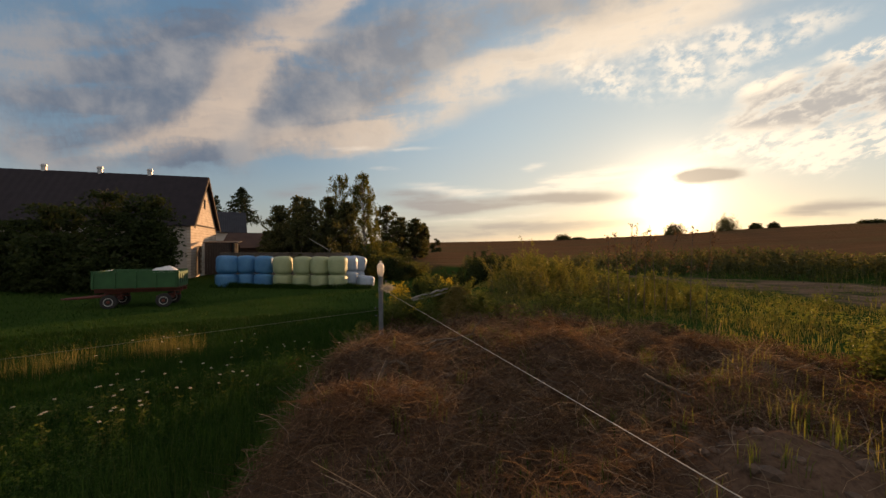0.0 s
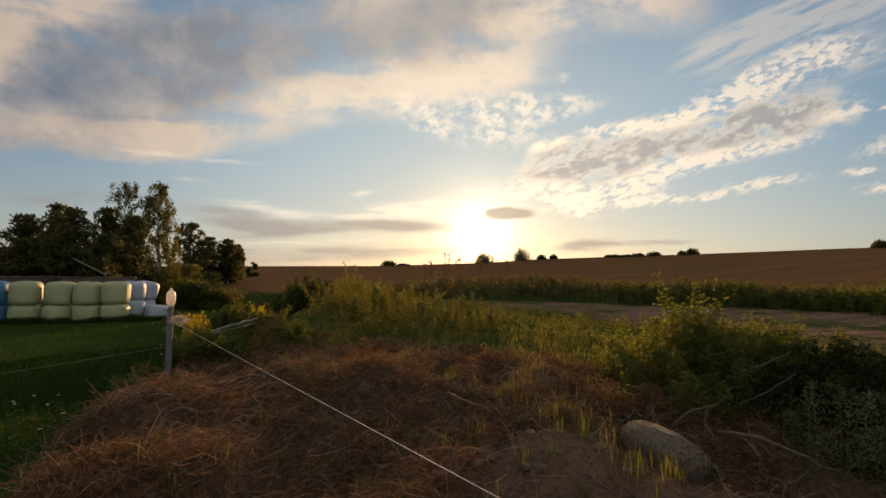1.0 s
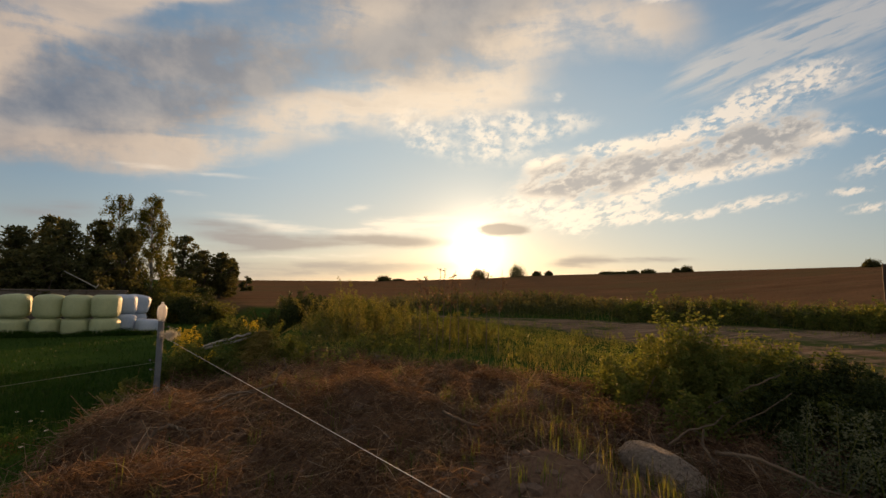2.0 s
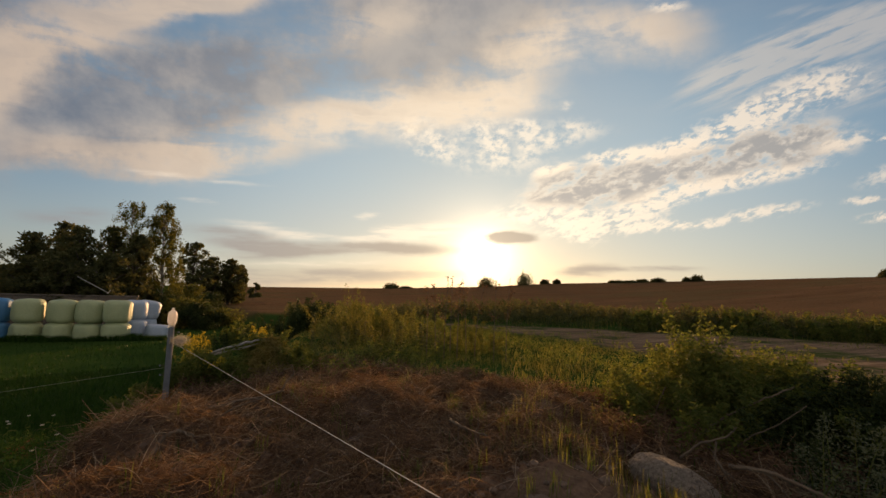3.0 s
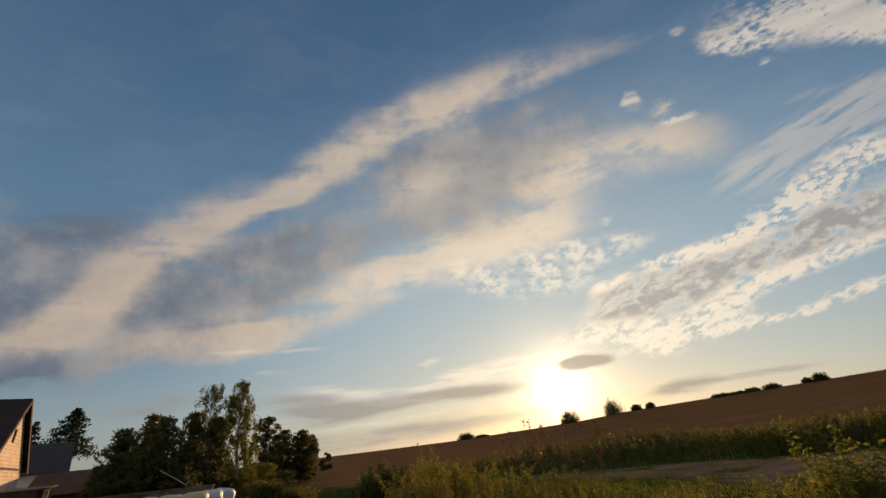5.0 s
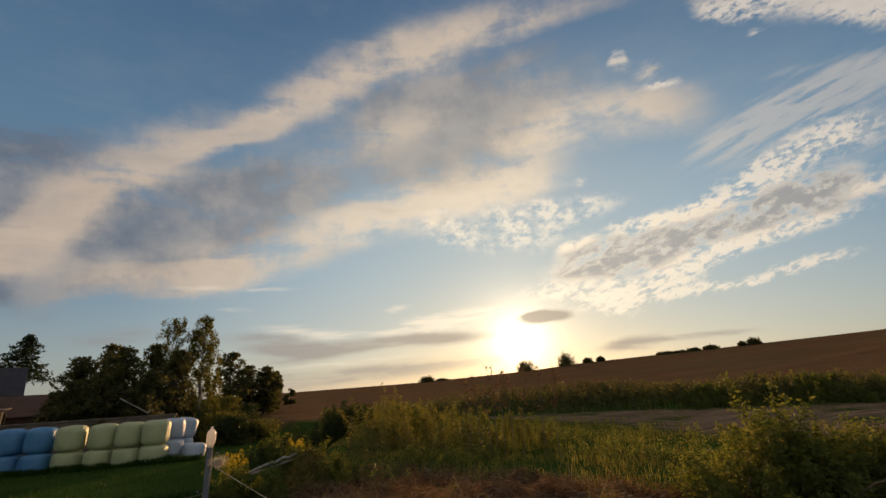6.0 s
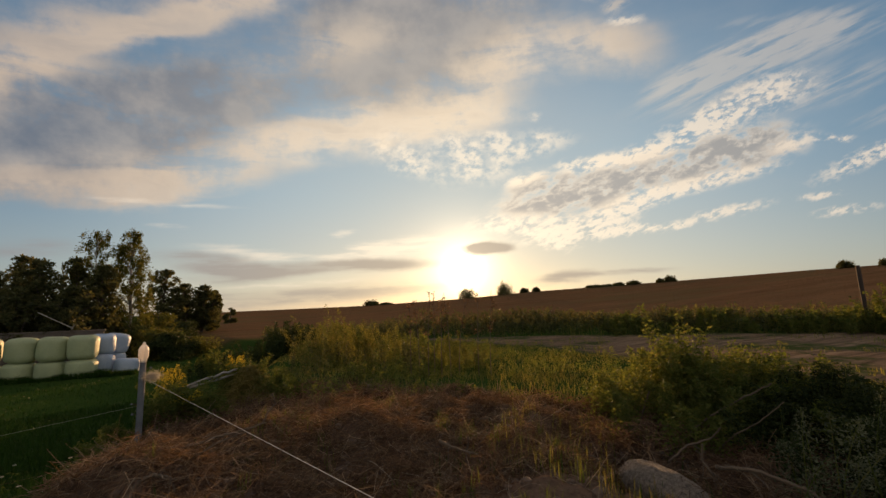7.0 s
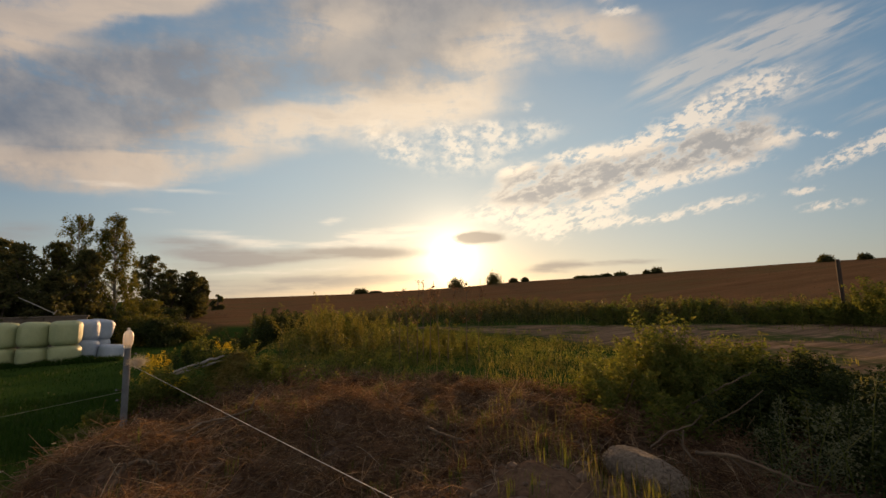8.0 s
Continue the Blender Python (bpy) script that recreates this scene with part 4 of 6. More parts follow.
# ---- farm trailer ----
def wheel(parent, at):
    w = part("wheel", lathe([(0.20, -0.11), (0.36, -0.11), (0.40, -0.08), (0.41, 0.0), (0.40, 0.08), (0.36, 0.11), (0.20, 0.11)], 28), M_RUBBER, parent, "muddy tyre", pose(*at, 90, 0, 0) @ Matrix.Scale(0.82, 4))
    part("rim", lathe([(0.215, -0.09), (0.235, -0.115), (0.21, -0.12), (0.10, -0.07), (0.10, 0.07), (0.21, 0.12), (0.235, 0.115), (0.215, 0.09)], 22), M_RIM, w, "pale grey rim")
    part("hub", lathe([(0.09, -0.14), (0.08, -0.16), (0.05, -0.17), (0.05, 0.17), (0.08, 0.16), (0.09, 0.14)], 12), M_REDPAINT, w)
    return w


trailer = thing("trailer", pose(-14.5, 19.8, float(ground_z(-14.5, 19.8)) - 0.03, 0, 0, 20), label="green and red two-axle farm trailer on the grass", category="trailer")
L, WD = 3.4, 1.85
for s in (-1, 1):
    side = part("side_board", box((L, 0.05, 0.72), (0, s * WD / 2, 1.32), bevel=0.008), M_GREENPAINT, trailer, "worn green drop side")
    for k in range(5):
        part("stake", box((0.06, 0.05, 0.76), (-L / 2 + 0.1 + k * (L - 0.2) / 4, s * (WD / 2 + 0.052), 1.32), bevel=0.006), M_GREENPAINT, side)
    part("rail", box((L, 0.07, 0.07), (0, s * (WD / 2 + 0.004), 1.72), bevel=0.008), M_GREENPAINT, side)
part("headboard", box((0.05, WD - 0.06, 0.78), (-L / 2 + 0.03, 0, 1.34), bevel=0.008), M_GREENPAINT, trailer)
tail = part("tailgate", box((0.05, WD - 0.06, 0.72), (L / 2 - 0.03, 0, 1.32), bevel=0.008), M_GREENPAINT, trailer)
# dark strips laid on the solid gate paint the shade of open slots
for k in range(4):
    part("slot_shade", box((0.012, 0.07, 0.42), (L / 2 + 0.003, -0.6 + 0.4 * k, 1.35)), M_DARK, tail)
part("floor", box((L - 0.02, WD - 0.02, 0.06), (0, 0, 0.93), bevel=0.01), M_REDPAINT, trailer)
for s in (-1, 1):
    part("chassis_beam", box((L + 0.1, 0.09, 0.16), (0, s * 0.42, 0.81), bevel=0.01), M_REDPAINT, trailer)
for x in (-1.07, 1.07):
    part("axle", rod(bmesh.new(), (x, -0.78, 0.335), (x, 0.78, 0.335), 0.05), M_REDPAINT, trailer)
    for s in (-1, 1):
        part("leaf_spring", box((0.8, 0.06, 0.07), (x, s * 0.5, 0.50), bevel=0.015), M_REDPAINT, trailer)
        part("spring_hanger", box((0.06, 0.07, 0.2), (x + 0.36, s * 0.5, 0.64), bevel=0.01), M_REDPAINT, trailer)
        wheel(trailer, (x, s * 0.82, 0.335))
part("turntable", lathe([(0.42, 0.0), (0.45, 0.03), (0.45, 0.07), (0.42, 0.10)], 24), M_REDPAINT, trailer, "", pose(-1.07, 0, 0.64))
bm = rod(bmesh.new(), (-1.5, 0.4, 0.55), (-3.0, 0, 0.45), 0.05)
rod(bm, (-1.5, -0.4, 0.55), (-3.0, 0, 0.45), 0.05)
part("drawbar", bm, M_REDPAINT, trailer)
part("tow_eye", lathe([(0.04, -0.02), (0.09, -0.02), (0.09, 0.02), (0.04, 0.02)], 14), M_REDPAINT, trailer, "", pose(-3.08, 0, 0.45))
bm = bmesh.new()
bmesh.ops.create_uvsphere(bm, u_segments=24, v_segments=14, radius=1.0, matrix=Matrix.Diagonal((0.62, 0.5, 0.40, 1)))
for v in bm.verts:
    v.co.x += 0.05 * math.sin(v.co.y * 9) * abs(v.co.z)
    v.co.z = max(v.co.z, -0.2) + 0.03 * math.sin(v.co.x * 8 + v.co.y * 5)
sack = thing("sack", trailer.matrix_world @ pose(0.95, 0.0, 1.52), label="big white plastic sack lying in the trailer", category="sack")
part("bag", bm, M_FLEECE, sack, shade=True)
lump = thing("hay_load", trailer.matrix_world @ pose(0, 0, 0.96), label="dark load of straw filling the trailer bed", category="load")
bm = box((L - 0.12, WD - 0.14, 0.58), (0, 0, 0.29), bevel=0.1)
part("pile", bm, M_HAY, lump)
board = thing("white_board", trailer.matrix_world @ pose(-L / 2 + 0.35, -0.45, 1.56, 0, -12, 8), label="white board lying on the trailer's load", category="board")
part("plank", box((0.62, 0.25, 0.03), (0, 0, 0.16), bevel=0.006), M_FLEECE, board)


# ---- trees ----
def crown_arrays(r, clumps, n, leaf, droop=0.0, spread=0.5, flat=0.75):
    """Leaves gathered in clumps, thinning towards the outside."""
    per = r.multinomial(n, np.array([c[3] ** 2.2 for c in clumps]) / sum(c[3] ** 2.2 for c in clumps))
    pts = []
    for (cx, cy, cz, cr), k in zip(clumps, per):
        d = r.normal(0, 1, (k, 3))
        d /= np.linalg.norm(d, axis=1)[:, None] + 1e-6
        rad = cr * r.uniform(0.05, 1, k) ** spread
        pts.append(np.array([cx, cy, cz]) + d * rad[:, None] * np.array([1, 1, flat]))
    pts = np.concatenate(pts)
    return leaf_cards(pts, leaf * r.uniform(0.6, 1.35, len(pts)), droop)


def tree(x, y, height, radius, base, n, leaf, mat, bark, seed, label, name="tree", droop=0.0, trunk=0.16, clumps=26, tall=1.0, category="tree", spread=0.5, inner=0.25, tuft=1.0, flat=0.75):
    r = np.random.default_rng(seed)
    z0 = float(ground_z(x, y))
    t = thing(name, pose(x, y, z0, 0, 0, 0), label=label, category=category)
    lean = r.normal(0, 0.03, 2)
    hs = np.linspace(0, 1, 8)
    path = np.stack([lean[0] * hs * height + 0.08 * np.sin(hs * 5 + seed), lean[1] * hs * height + 0.06 * np.cos(hs * 4 + seed), hs * height * 0.93 - 0.15], -1)
    pieces = [tube_arrays(path, trunk * (1 - 0.88 * hs) + 0.012, 8)]
    cl = []
    for k in range(clumps):
        h = r.uniform(0, 1) ** 0.85
        zc = base + (height - base) * h
        prof = math.sin(math.pi * min(1, 0.12 + 0.86 * h)) ** 0.6 if tall == 1.0 else (0.35 + 0.65 * math.sin(math.pi * (0.2 + 0.75 * h)))
        a = r.uniform(0, 2 * math.pi)
        rad = radius * prof * r.uniform(inner, 0.85)
        size = tuft * radius * r.uniform(0.26, 0.5) * (1.15 - 0.5 * h)
        cx, cy = lean[0] * zc + rad * math.cos(a), lean[1] * zc + rad * math.sin(a)
        cl.append((cx, cy, min(zc, height - size * 0.75), size))
        if k >= 45:
            continue
        s = np.linspace(0, 1, 5)
        start = np.array([lean[0] * zc * 0.8, lean[1] * zc * 0.8, max(base * 0.7, zc - rad * 0.8 - 0.2)])
        limb = start + (np.array([cx, cy, zc]) - start) * s[:, None] + np.stack([0 * s, 0 * s, 0.12 * radius * np.sin(s * 3.1)], -1)
        pieces.append(tube_arrays(limb, trunk * 0.38 * (1 - 0.85 * s) + 0.006, 5))
    part("trunk", mesh_np("trunk", *join_arrays(pieces), bark, True), bark, t)
    part("crown", mesh_np("crown", *crown_arrays(r, cl, n, leaf, droop, spread, flat), mat), mat, t)
    return t


def spruce(x, y, height, radius, base, seed, label):
    r = np.random.default_rng(seed)
    t = thing("spruce", stand(x, y), label=label, category="tree")
    hs = np.linspace(0, 1, 6)
    part("trunk", mesh_np("trunk", *tube_arrays(np.stack([0.05 * np.sin(hs * 4), 0 * hs, hs * height - 0.1], -1), 0.17 * (1 - 0.93 * hs) + 0.01, 8), M_BARK, True), M_BARK, t)
    boughs, needles = [], []
    n = 46
    for k in range(n):
        h = (k + 0.5) / n
        z = base + (height - base) * h
        rad = radius * (1 - h) ** 0.8 * r.uniform(0.6, 1.2) + 0.15
        a = k * 2.4 + r.uniform(-0.4, 0.4)
        s = np.linspace(0, 1, 6)
        bough = np.stack([rad * s * math.cos(a), rad * s * math.sin(a), z + rad * (0.12 * np.sin(s * 3) - 0.18 * s ** 2 + 0.20 * s ** 4)], -1)
        boughs.append(tube_arrays(bough, 0.03 * (1 - s) + 0.006, 4))
        m = int(120 * (0.3 + rad / radius))
        u = r.uniform(0.15, 1, m)
        p = np.stack([rad * u * math.cos(a), rad * u * math.sin(a), z + rad * (0.12 * np.sin(u * 3) - 0.18 * u ** 2 + 0.2 * u ** 4)], -1)
        needles.append(p + r.normal(0, 1, (m, 3)) * np.array([0.16, 0.16, 0.10]) * (0.4 + rad / radius))
    part("bough_work", mesh_np("bough_work", *join_arrays(boughs), M_BARK), M_BARK, t)
    pts = np.concatenate(needles)
    part("foliage", mesh_np("foliage", *leaf_cards(pts, r.uniform(0.10, 0.2, len(pts)), 0.25, 1.8), M_NEEDLE), M_NEEDLE, t)
    return t


def polar(az, r):
    return r * math.sin(radians(az)), r * math.cos(radians(az))


spruce(*polar(-29.0, 66), 10.0, 2.4, 1.5, 3, "dark spruce beside the far house")
spruce(*polar(-26.15, 63), 11.0, 2.7, 6.0, 4, "dark bare-stemmed spruce behind the barn")

for k, (az, r, top_el, rad, base) in enumerate([(-21.8, 39, 5.6, 1.9, 0.5), (-19.8, 40, 6.9, 1.9, 0.8), (-17.8, 38, 6.6, 2.1, 0.6), (-15.7, 40, 7.0, 2.0, 0.8), (-13.7, 38, 6.3, 1.9, 0.6), (-22.9, 40, 2.2, 1.3, 0.3),
                                             (-19.0, 36.5, 3.8, 2.1, 0.2), (-15.8, 36, 4.0, 2.1, 0.2), (-21.6, 37, 3.2, 1.7, 0.2)]):
    h = EYE + r * math.tan(radians(top_el)) - float(ground_z(*polar(az, r)))
    tree(*polar(az, r), h, rad, base * 0.4, 13000, 0.12, M_LEAF_MID, M_BARK, 20 + k, "dense dark broadleaf tree behind the silo wall", clumps=300, spread=0.9, inner=0.05, tuft=0.40, flat=1.1)
for k, (az, r, top_el, rad, base) in enumerate([(-7.6, 54, 6.0, 2.6, 0.8), (-5.8, 57, 4.4, 2.3, 0.8), (-3.9, 58, 4.2, 2.2, 0.9), (-2.7, 60, 3.5, 1.0, 0.8)]):
    h = EYE + r * math.tan(radians(top_el)) - float(ground_z(*polar(az, r)))
    tree(*polar(az, r), h, rad, base * 0.4, 11000, 0.15, M_LEAF_MID, M_BARK, 40 + k, "round dark tree at the edge of the field", clumps=260, spread=0.9, inner=0.05, tuft=0.42, flat=1.0)
tree(*polar(-1.0, 80), 2.6, 1.1, 0.1, 4000, 0.15, M_LEAF_MID, M_BARK, 50, "small dark tree alone at the field's edge", clumps=12)

# the birch pair behind the bales
tree(*polar(-13.9, 40), 9.5, 1.8, 3.0, 9000, 0.085, M_LEAF_BIRCH, M_BIRCHBARK, 61, "tall thin-leaved birch with a pale stem", "birch", 0.8, 0.08, 150, 0.8, spread=0.8, tuft=0.36, flat=2.4)
tree(*polar(-10.7, 41), 9.75, 2.0, 1.2, 20000, 0.085, M_LEAF_BIRCH, M_BIRCHBARK, 62, "tall leafy birch turning yellow", "birch", 0.8, 0.12, 240, 0.8, spread=0.8, tuft=0.38, flat=2.2)

# low shrubs under the birch and along the lawn's far edge
for k, (az, r, h, rad) in enumerate([(-10.5, 38, 2.6, 1.7), (-8.6, 36, 2.2, 1.8), (-6.8, 34, 1.9, 1.6), (-4.8, 36, 1.5, 1.8), (-12.0, 40, 3.2, 1.6), (-8.0, 44, 3.4, 2.0), (-5.8, 46, 2.6, 2.0)]):
    tree(*polar(az, r), h, rad, 0.05, 6500, 0.09, M_LEAF_BIRCH if k % 2 else M_LEAF_DARK, M_BARK, 70 + k, "rough green shrub under the birches", "shrub", 0.1, 0.05, 34, 0.8, "shrub", 0.75, 0.1)

# big dark shrubs before the barn
for k, (x, y, h, rad) in enumerate([(-19.6, 27.0, 6.2, 2.3), (-22.0, 26.5, 6.4, 2.9), (-25.3, 27.0, 5.6, 2.9), (-28.5, 27.5, 4.6, 2.6), (-18.9, 26.2, 4.4, 1.7), (-31.5, 27.5, 4.3, 2.8), (-23.6, 24.6, 3.6, 2.4), (-20.0, 24.5, 3.2, 2.2), (-27.0, 24.8, 3.0, 2.2), (-30.5, 25.0, 2.8, 2.4)]):
    tree(x, y, h, rad, 0.1, 7000, 0.16, M_LEAF_DARK, M_BARK, 90 + k, "big dark leafy bush before the barn", "shrub", 0.1, 0.10, 150, 0.8, "shrub", 0.7, 0.1, 0.7)

# bushes along the skyline
def dome_bush(x, y, high, rad, seed, label):
    """A rounded bush leafy down to the ground, with a lumpy, broken outline."""
    r = np.random.default_rng(seed)
    t = thing("bush", stand(x, y), label=label, category="bush")
    stems = []
    s = np.linspace(0, 1, 4)
    for k in range(7):
        a, lean = r.uniform(0, 6.28), r.uniform(0.1, 0.6)
        stems.append(tube_arrays(np.stack([math.cos(a) * rad * lean * s, math.sin(a) * rad * lean * s, -0.1 + s * high * 0.75], -1), 0.07 * (1 - 0.8 * s) + 0.01, 5))
    part("trunk", mesh_np("trunk", *join_arrays(stems), M_BARK, True), M_BARK, t)
    n = 5200
    d = r.normal(0, 1, (n, 3))
    d /= np.linalg.norm(d, axis=1)[:, None]
    d[:, 2] = np.abs(d[:, 2])
    ang = np.arctan2(d[:, 1], d[:, 0])
    lump = 0.86 + 0.16 * np.sin(3 * ang + seed) + 0.14 * np.sin(7 * ang + 5 * d[:, 2] + seed) + 0.10 * np.sin(13 * d[:, 2] + 4 * ang + 2 * seed)
    pts = d * (lump * r.uniform(0, 1, n) ** 0.4)[:, None] * np.array([rad, rad, high])
    part("crown", mesh_np("crown", *leaf_cards(pts, 0.21 * r.uniform(0.5, 1.4, n)), M_LEAF_MID), M_LEAF_MID, t)
    return t


for k, (az0, az1, top_el) in enumerate([(15.2, 17.5, 2.0), (17.4, 19.2, 1.55), (28.1, 30.8, 3.35), (33.4, 36.0, 3.95), (36.7, 38.0, 2.9), (38.4, 39.5, 2.9), (45.3, 47.6, 2.85), (48.6, 50.2, 3.0), (50.2, 52.0, 3.15),
                                        (53.6, 54.6, 3.2), (54.4, 55.9, 3.5), (70.0, 71.5, 3.75), (73.0, 74.2, 3.6), (47.2, 48.9, 2.8)]):
    az, r = (az0 + az1) / 2, 163.0
    h = EYE + r * math.tan(radians(top_el)) - float(ground_z(*polar(az, r)))
    dome_bush(*polar(az, r), max(h, 0.8), r * radians(az1 - az0) / 2, 120 + k, "dark rounded bush standing on the field's skyline")

# ---- fence: post with a jar on its head, ropes ----
def fence_post(at, high, jar, lean=(0, 0), label="weathered grey wooden fence post", radius=0.037, mat=M_GREYWOOD):
    p = thing("fence_post", pose(*at, lean[0], lean[1], 20), label=label, category="post")
    bm = lathe([(radius * 0.98, -0.35), (radius, 0.0), (radius * 1.02, high * 0.4), (radius * 0.97, high * 0.8), (radius * 0.94, high - 0.02), (radius * 0.8, high)], 12)
    for v in bm.verts:
        v.co.x *= 1 + 0.06 * math.sin(v.co.z * 9)
        v.co.y *= 1 + 0.08 * math.cos(v.co.z * 7 + 1)
    part("stake", bm, mat, p)
    if jar:
        j = part("jar", lathe([(0.036, -0.03), (0.042, 0.0), (0.053, 0.025), (0.058, 0.06), (0.058, 0.13), (0.050, 0.165), (0.028, 0.19), (0.016, 0.20), (0.016, 0.215), (0.010, 0.22)], 8), M_MILKY, p, "milky plastic bottle over the post's head", pose(0, 0, high))
        part("cap", lathe([(0.018, 0.0), (0.018, 0.016), (0.012, 0.02)], 12), M_MILKY, j, "", pose(0, 0, 0.208))
    for zz, a in ((high - 0.12, 10), (high - 0.26, 30), (high - 0.55, 170), (0.42, 200)):
        ins = part("insulator", rod(bmesh.new(), (radius * 0.8, 0, 0), (radius + 0.05, 0, 0.01), 0.005, sides=8), M_DARKWOOD, p, "", pose(0, 0, zz, 0, 0, a))
        part("ring", lathe([(0.006, -0.008), (0.012, -0.008), (0.012, 0.008), (0.006, 0.008)], 10), M_GREYWOOD, ins, "", pose(radius + 0.055, 0, 0.01, 90, 0, 0))
    return p


POST = Vector((-1.01, 6.69, float(ground_z(-1.01, 6.69))))
fence_post(POST, 2.03 - POST.z, True, (0.8, -0.6), "weathered grey fence post capped with a milky bottle")
RIGHT_POST = Vector((2.72, -4.2, float(ground_z(2.72, -4.2))))
LEFT_POST = Vector((-9.2, 6.42, float(ground_z(-9.2, 6.42))))
fence_post(RIGHT_POST, 0.9, False)
fence_post(LEFT_POST, 0.9, False)


def rope(a, b, radius, sag, label, mat=M_ROPE):
    s = np.linspace(0, 1, 60)
    p = np.array(a)[None] * (1 - s)[:, None] + np.array(b)[None] * s[:, None]
    p[:, 2] -= sag * 4 * s * (1 - s)
    t = thing("fence_rope", Matrix(), label=label, category="rope")
    v, f = tube_arrays(p, np.full(60, radius), 6)
    part("strand", mesh_np("strand", v, f, mat, True), mat, t)
    return t


rope((-0.96, 6.64, 1.785), (RIGHT_POST.x - 0.03, RIGHT_POST.y, 1.66), 0.0021, 0.0, "taut white electric fence rope across the heap")
rope((-1.03, 6.67, 1.46), (LEFT_POST.x, LEFT_POST.y, 0.42), 0.0025, 0.0, "thin green fence wire over the lawn", M_WIRE)
wad = thing("wool_tuft", pose(-0.89, 6.60, 1.82), label="grey wad of frayed twine on the post", category="twine")
part("fibres", mesh_np("fibres", *strands(np.random.default_rng(3).normal(0, 0.020, (420, 3)) * np.array([1.9, 1.0, 1.0]), 0.075, 0.003, 0.0, 0.8, 1.6), M_WOOL), M_WOOL, wad)
FAR_POST = polar(71.7, 27.5)
fence_post((*FAR_POST, float(ground_z(*FAR_POST))), EYE + 27.5 * math.tan(radians(3.3)) - float(ground_z(*FAR_POST)), False, (0, -9), "dark leaning wooden post at the track's edge", 0.085, M_DARKWOOD)


# ---- on the heap: boulder, roots, dead branches ----
def boulder(x, y, z, a, b, c, turn, tip):
    bm = bmesh.new()
    bmesh.ops.create_icosphere(bm, subdivisions=5, radius=1.0)
    for v in bm.verts:
        q = v.co.copy()
        k = 1 + 0.10 * noise.noise(q * 1.3) + 0.035 * noise.noise(q * 4.0) + 0.012 * noise.noise(q * 13.0)
        v.co = Vector((math.copysign(abs(q.x) ** 0.8, q.x) * a, math.copysign(abs(q.y) ** 0.85, q.y) * b, math.copysign(abs(q.z) ** 0.85, q.z) * c)) * k
    t = thing("boulder", pose(x, y, z, tip, 0, turn), label="long pale granite boulder half sunk in soil", category="boulder")
    part("stone", bm, M_STONE, t, shade=True)
    return t


boulder(3.33, 2.56, 0.95, 0.46, 0.20, 0.205, 78, 0)


def branch(points, r0, r1, name, label, cat="root", twigs=(), mat=M_ROOT):
    t = thing(name, Matrix(), label=label, category=cat)
    pts = np.array(points)
    s = np.linspace(0, len(pts) - 1, len(pts) * 5)
    k = np.clip(s.astype(int), 0, len(pts) - 2)
    fr = (s - k)[:, None]
    fr = fr * fr * (3 - 2 * fr) * 0.5 + fr * 0.5
    p = pts[k] * (1 - fr) + pts[k + 1] * fr
    p = p + np.random.default_rng(len(points) + int(r0 * 1e4)).normal(0, r0 * 0.25, p.shape)
    part("stem", mesh_np("stem", *tube_arrays(p, np.linspace(r0, r1, len(p)), 7), mat, True), mat, t)
    for i, (fx, d, ln) in enumerate(twigs):
        a = p[int(fx * (len(p) - 1))]
        s2 = np.linspace(0, 1, 6)
        q = a + np.array(d)[None] * (s2 * ln)[:, None] + np.stack([0.02 * np.sin(s2 * 5 + i), 0.02 * np.cos(s2 * 4 + i), -0.03 * s2 ** 2], -1) * 0.8
        part("twig", mesh_np("twig", *tube_arrays(q, (r0 * 0.45) * (1 - 0.8 * s2) + 0.0015, 5), mat, True), mat, t)
    return t


branch([(1.92, 3.9, 1.26), (2.02, 3.85, 1.2), (2.13, 3.8, 1.15), (2.24, 3.73, 1.13), (2.31, 3.69, 1.06), (2.41, 3.63, 1.04)], 0.017, 0.006, "root", "forked pale root sticking out of the heap", twigs=[(0.45, (0.15, -0.1, 1), 0.17), (0.42, (0.25, -0.2, -0.9), 0.2), (0.7, (0.5, -0.2, 0.4), 0.14), (0.5, (0.3, -0.1, -0.8), 0.2), (0.2, (-0.5, -0.4, -0.6), 0.15)])
branch([(3.73, 2.31, 1.16), (3.85, 2.1, 1.18), (3.94, 1.94, 1.13), (4.01, 1.79, 1.09), (4.03, 1.75, 1.05), (4.05, 1.7, 0.92)], 0.017, 0.010, "root", "long pale dead root beside the boulder", twigs=[(0.2, (0.2, -0.7, -0.7), 0.25), (0.55, (0.3, -0.6, -0.6), 0.2), (0.8, (0.6, -0.8, 0.05), 0.2)])
branch([(3.77, 2.78, 1.05), (3.87, 2.64, 1.22), (3.98, 2.48, 1.3), (4.02, 2.41, 1.4)], 0.012, 0.005, "root", "thin pale root bent upwards", twigs=[(0.4, (0.4, -0.5, -0.2), 0.2)])
branch([(3.6, 2.32, 1.36), (3.59, 2.33, 1.22), (3.63, 2.28, 1.12), (3.65, 2.26, 0.95)], 0.008, 0.006, "root", "frayed thin roots hanging down", twigs=[(0.3, (0.3, -0.4, -0.9), 0.3), (0.4, (-0.1, 0.2, -0.9), 0.22), (0.6, (0.5, -0.7, -0.5), 0.22)])
branch([(4.30, 3.1, 1.0), (4.39, 2.95, 1.19), (4.51, 2.76, 1.39), (4.64, 2.54, 1.56), (4.76, 2.32, 1.72)], 0.014, 0.006, "branch", "dark dead branch leaning into the bush", "branch")
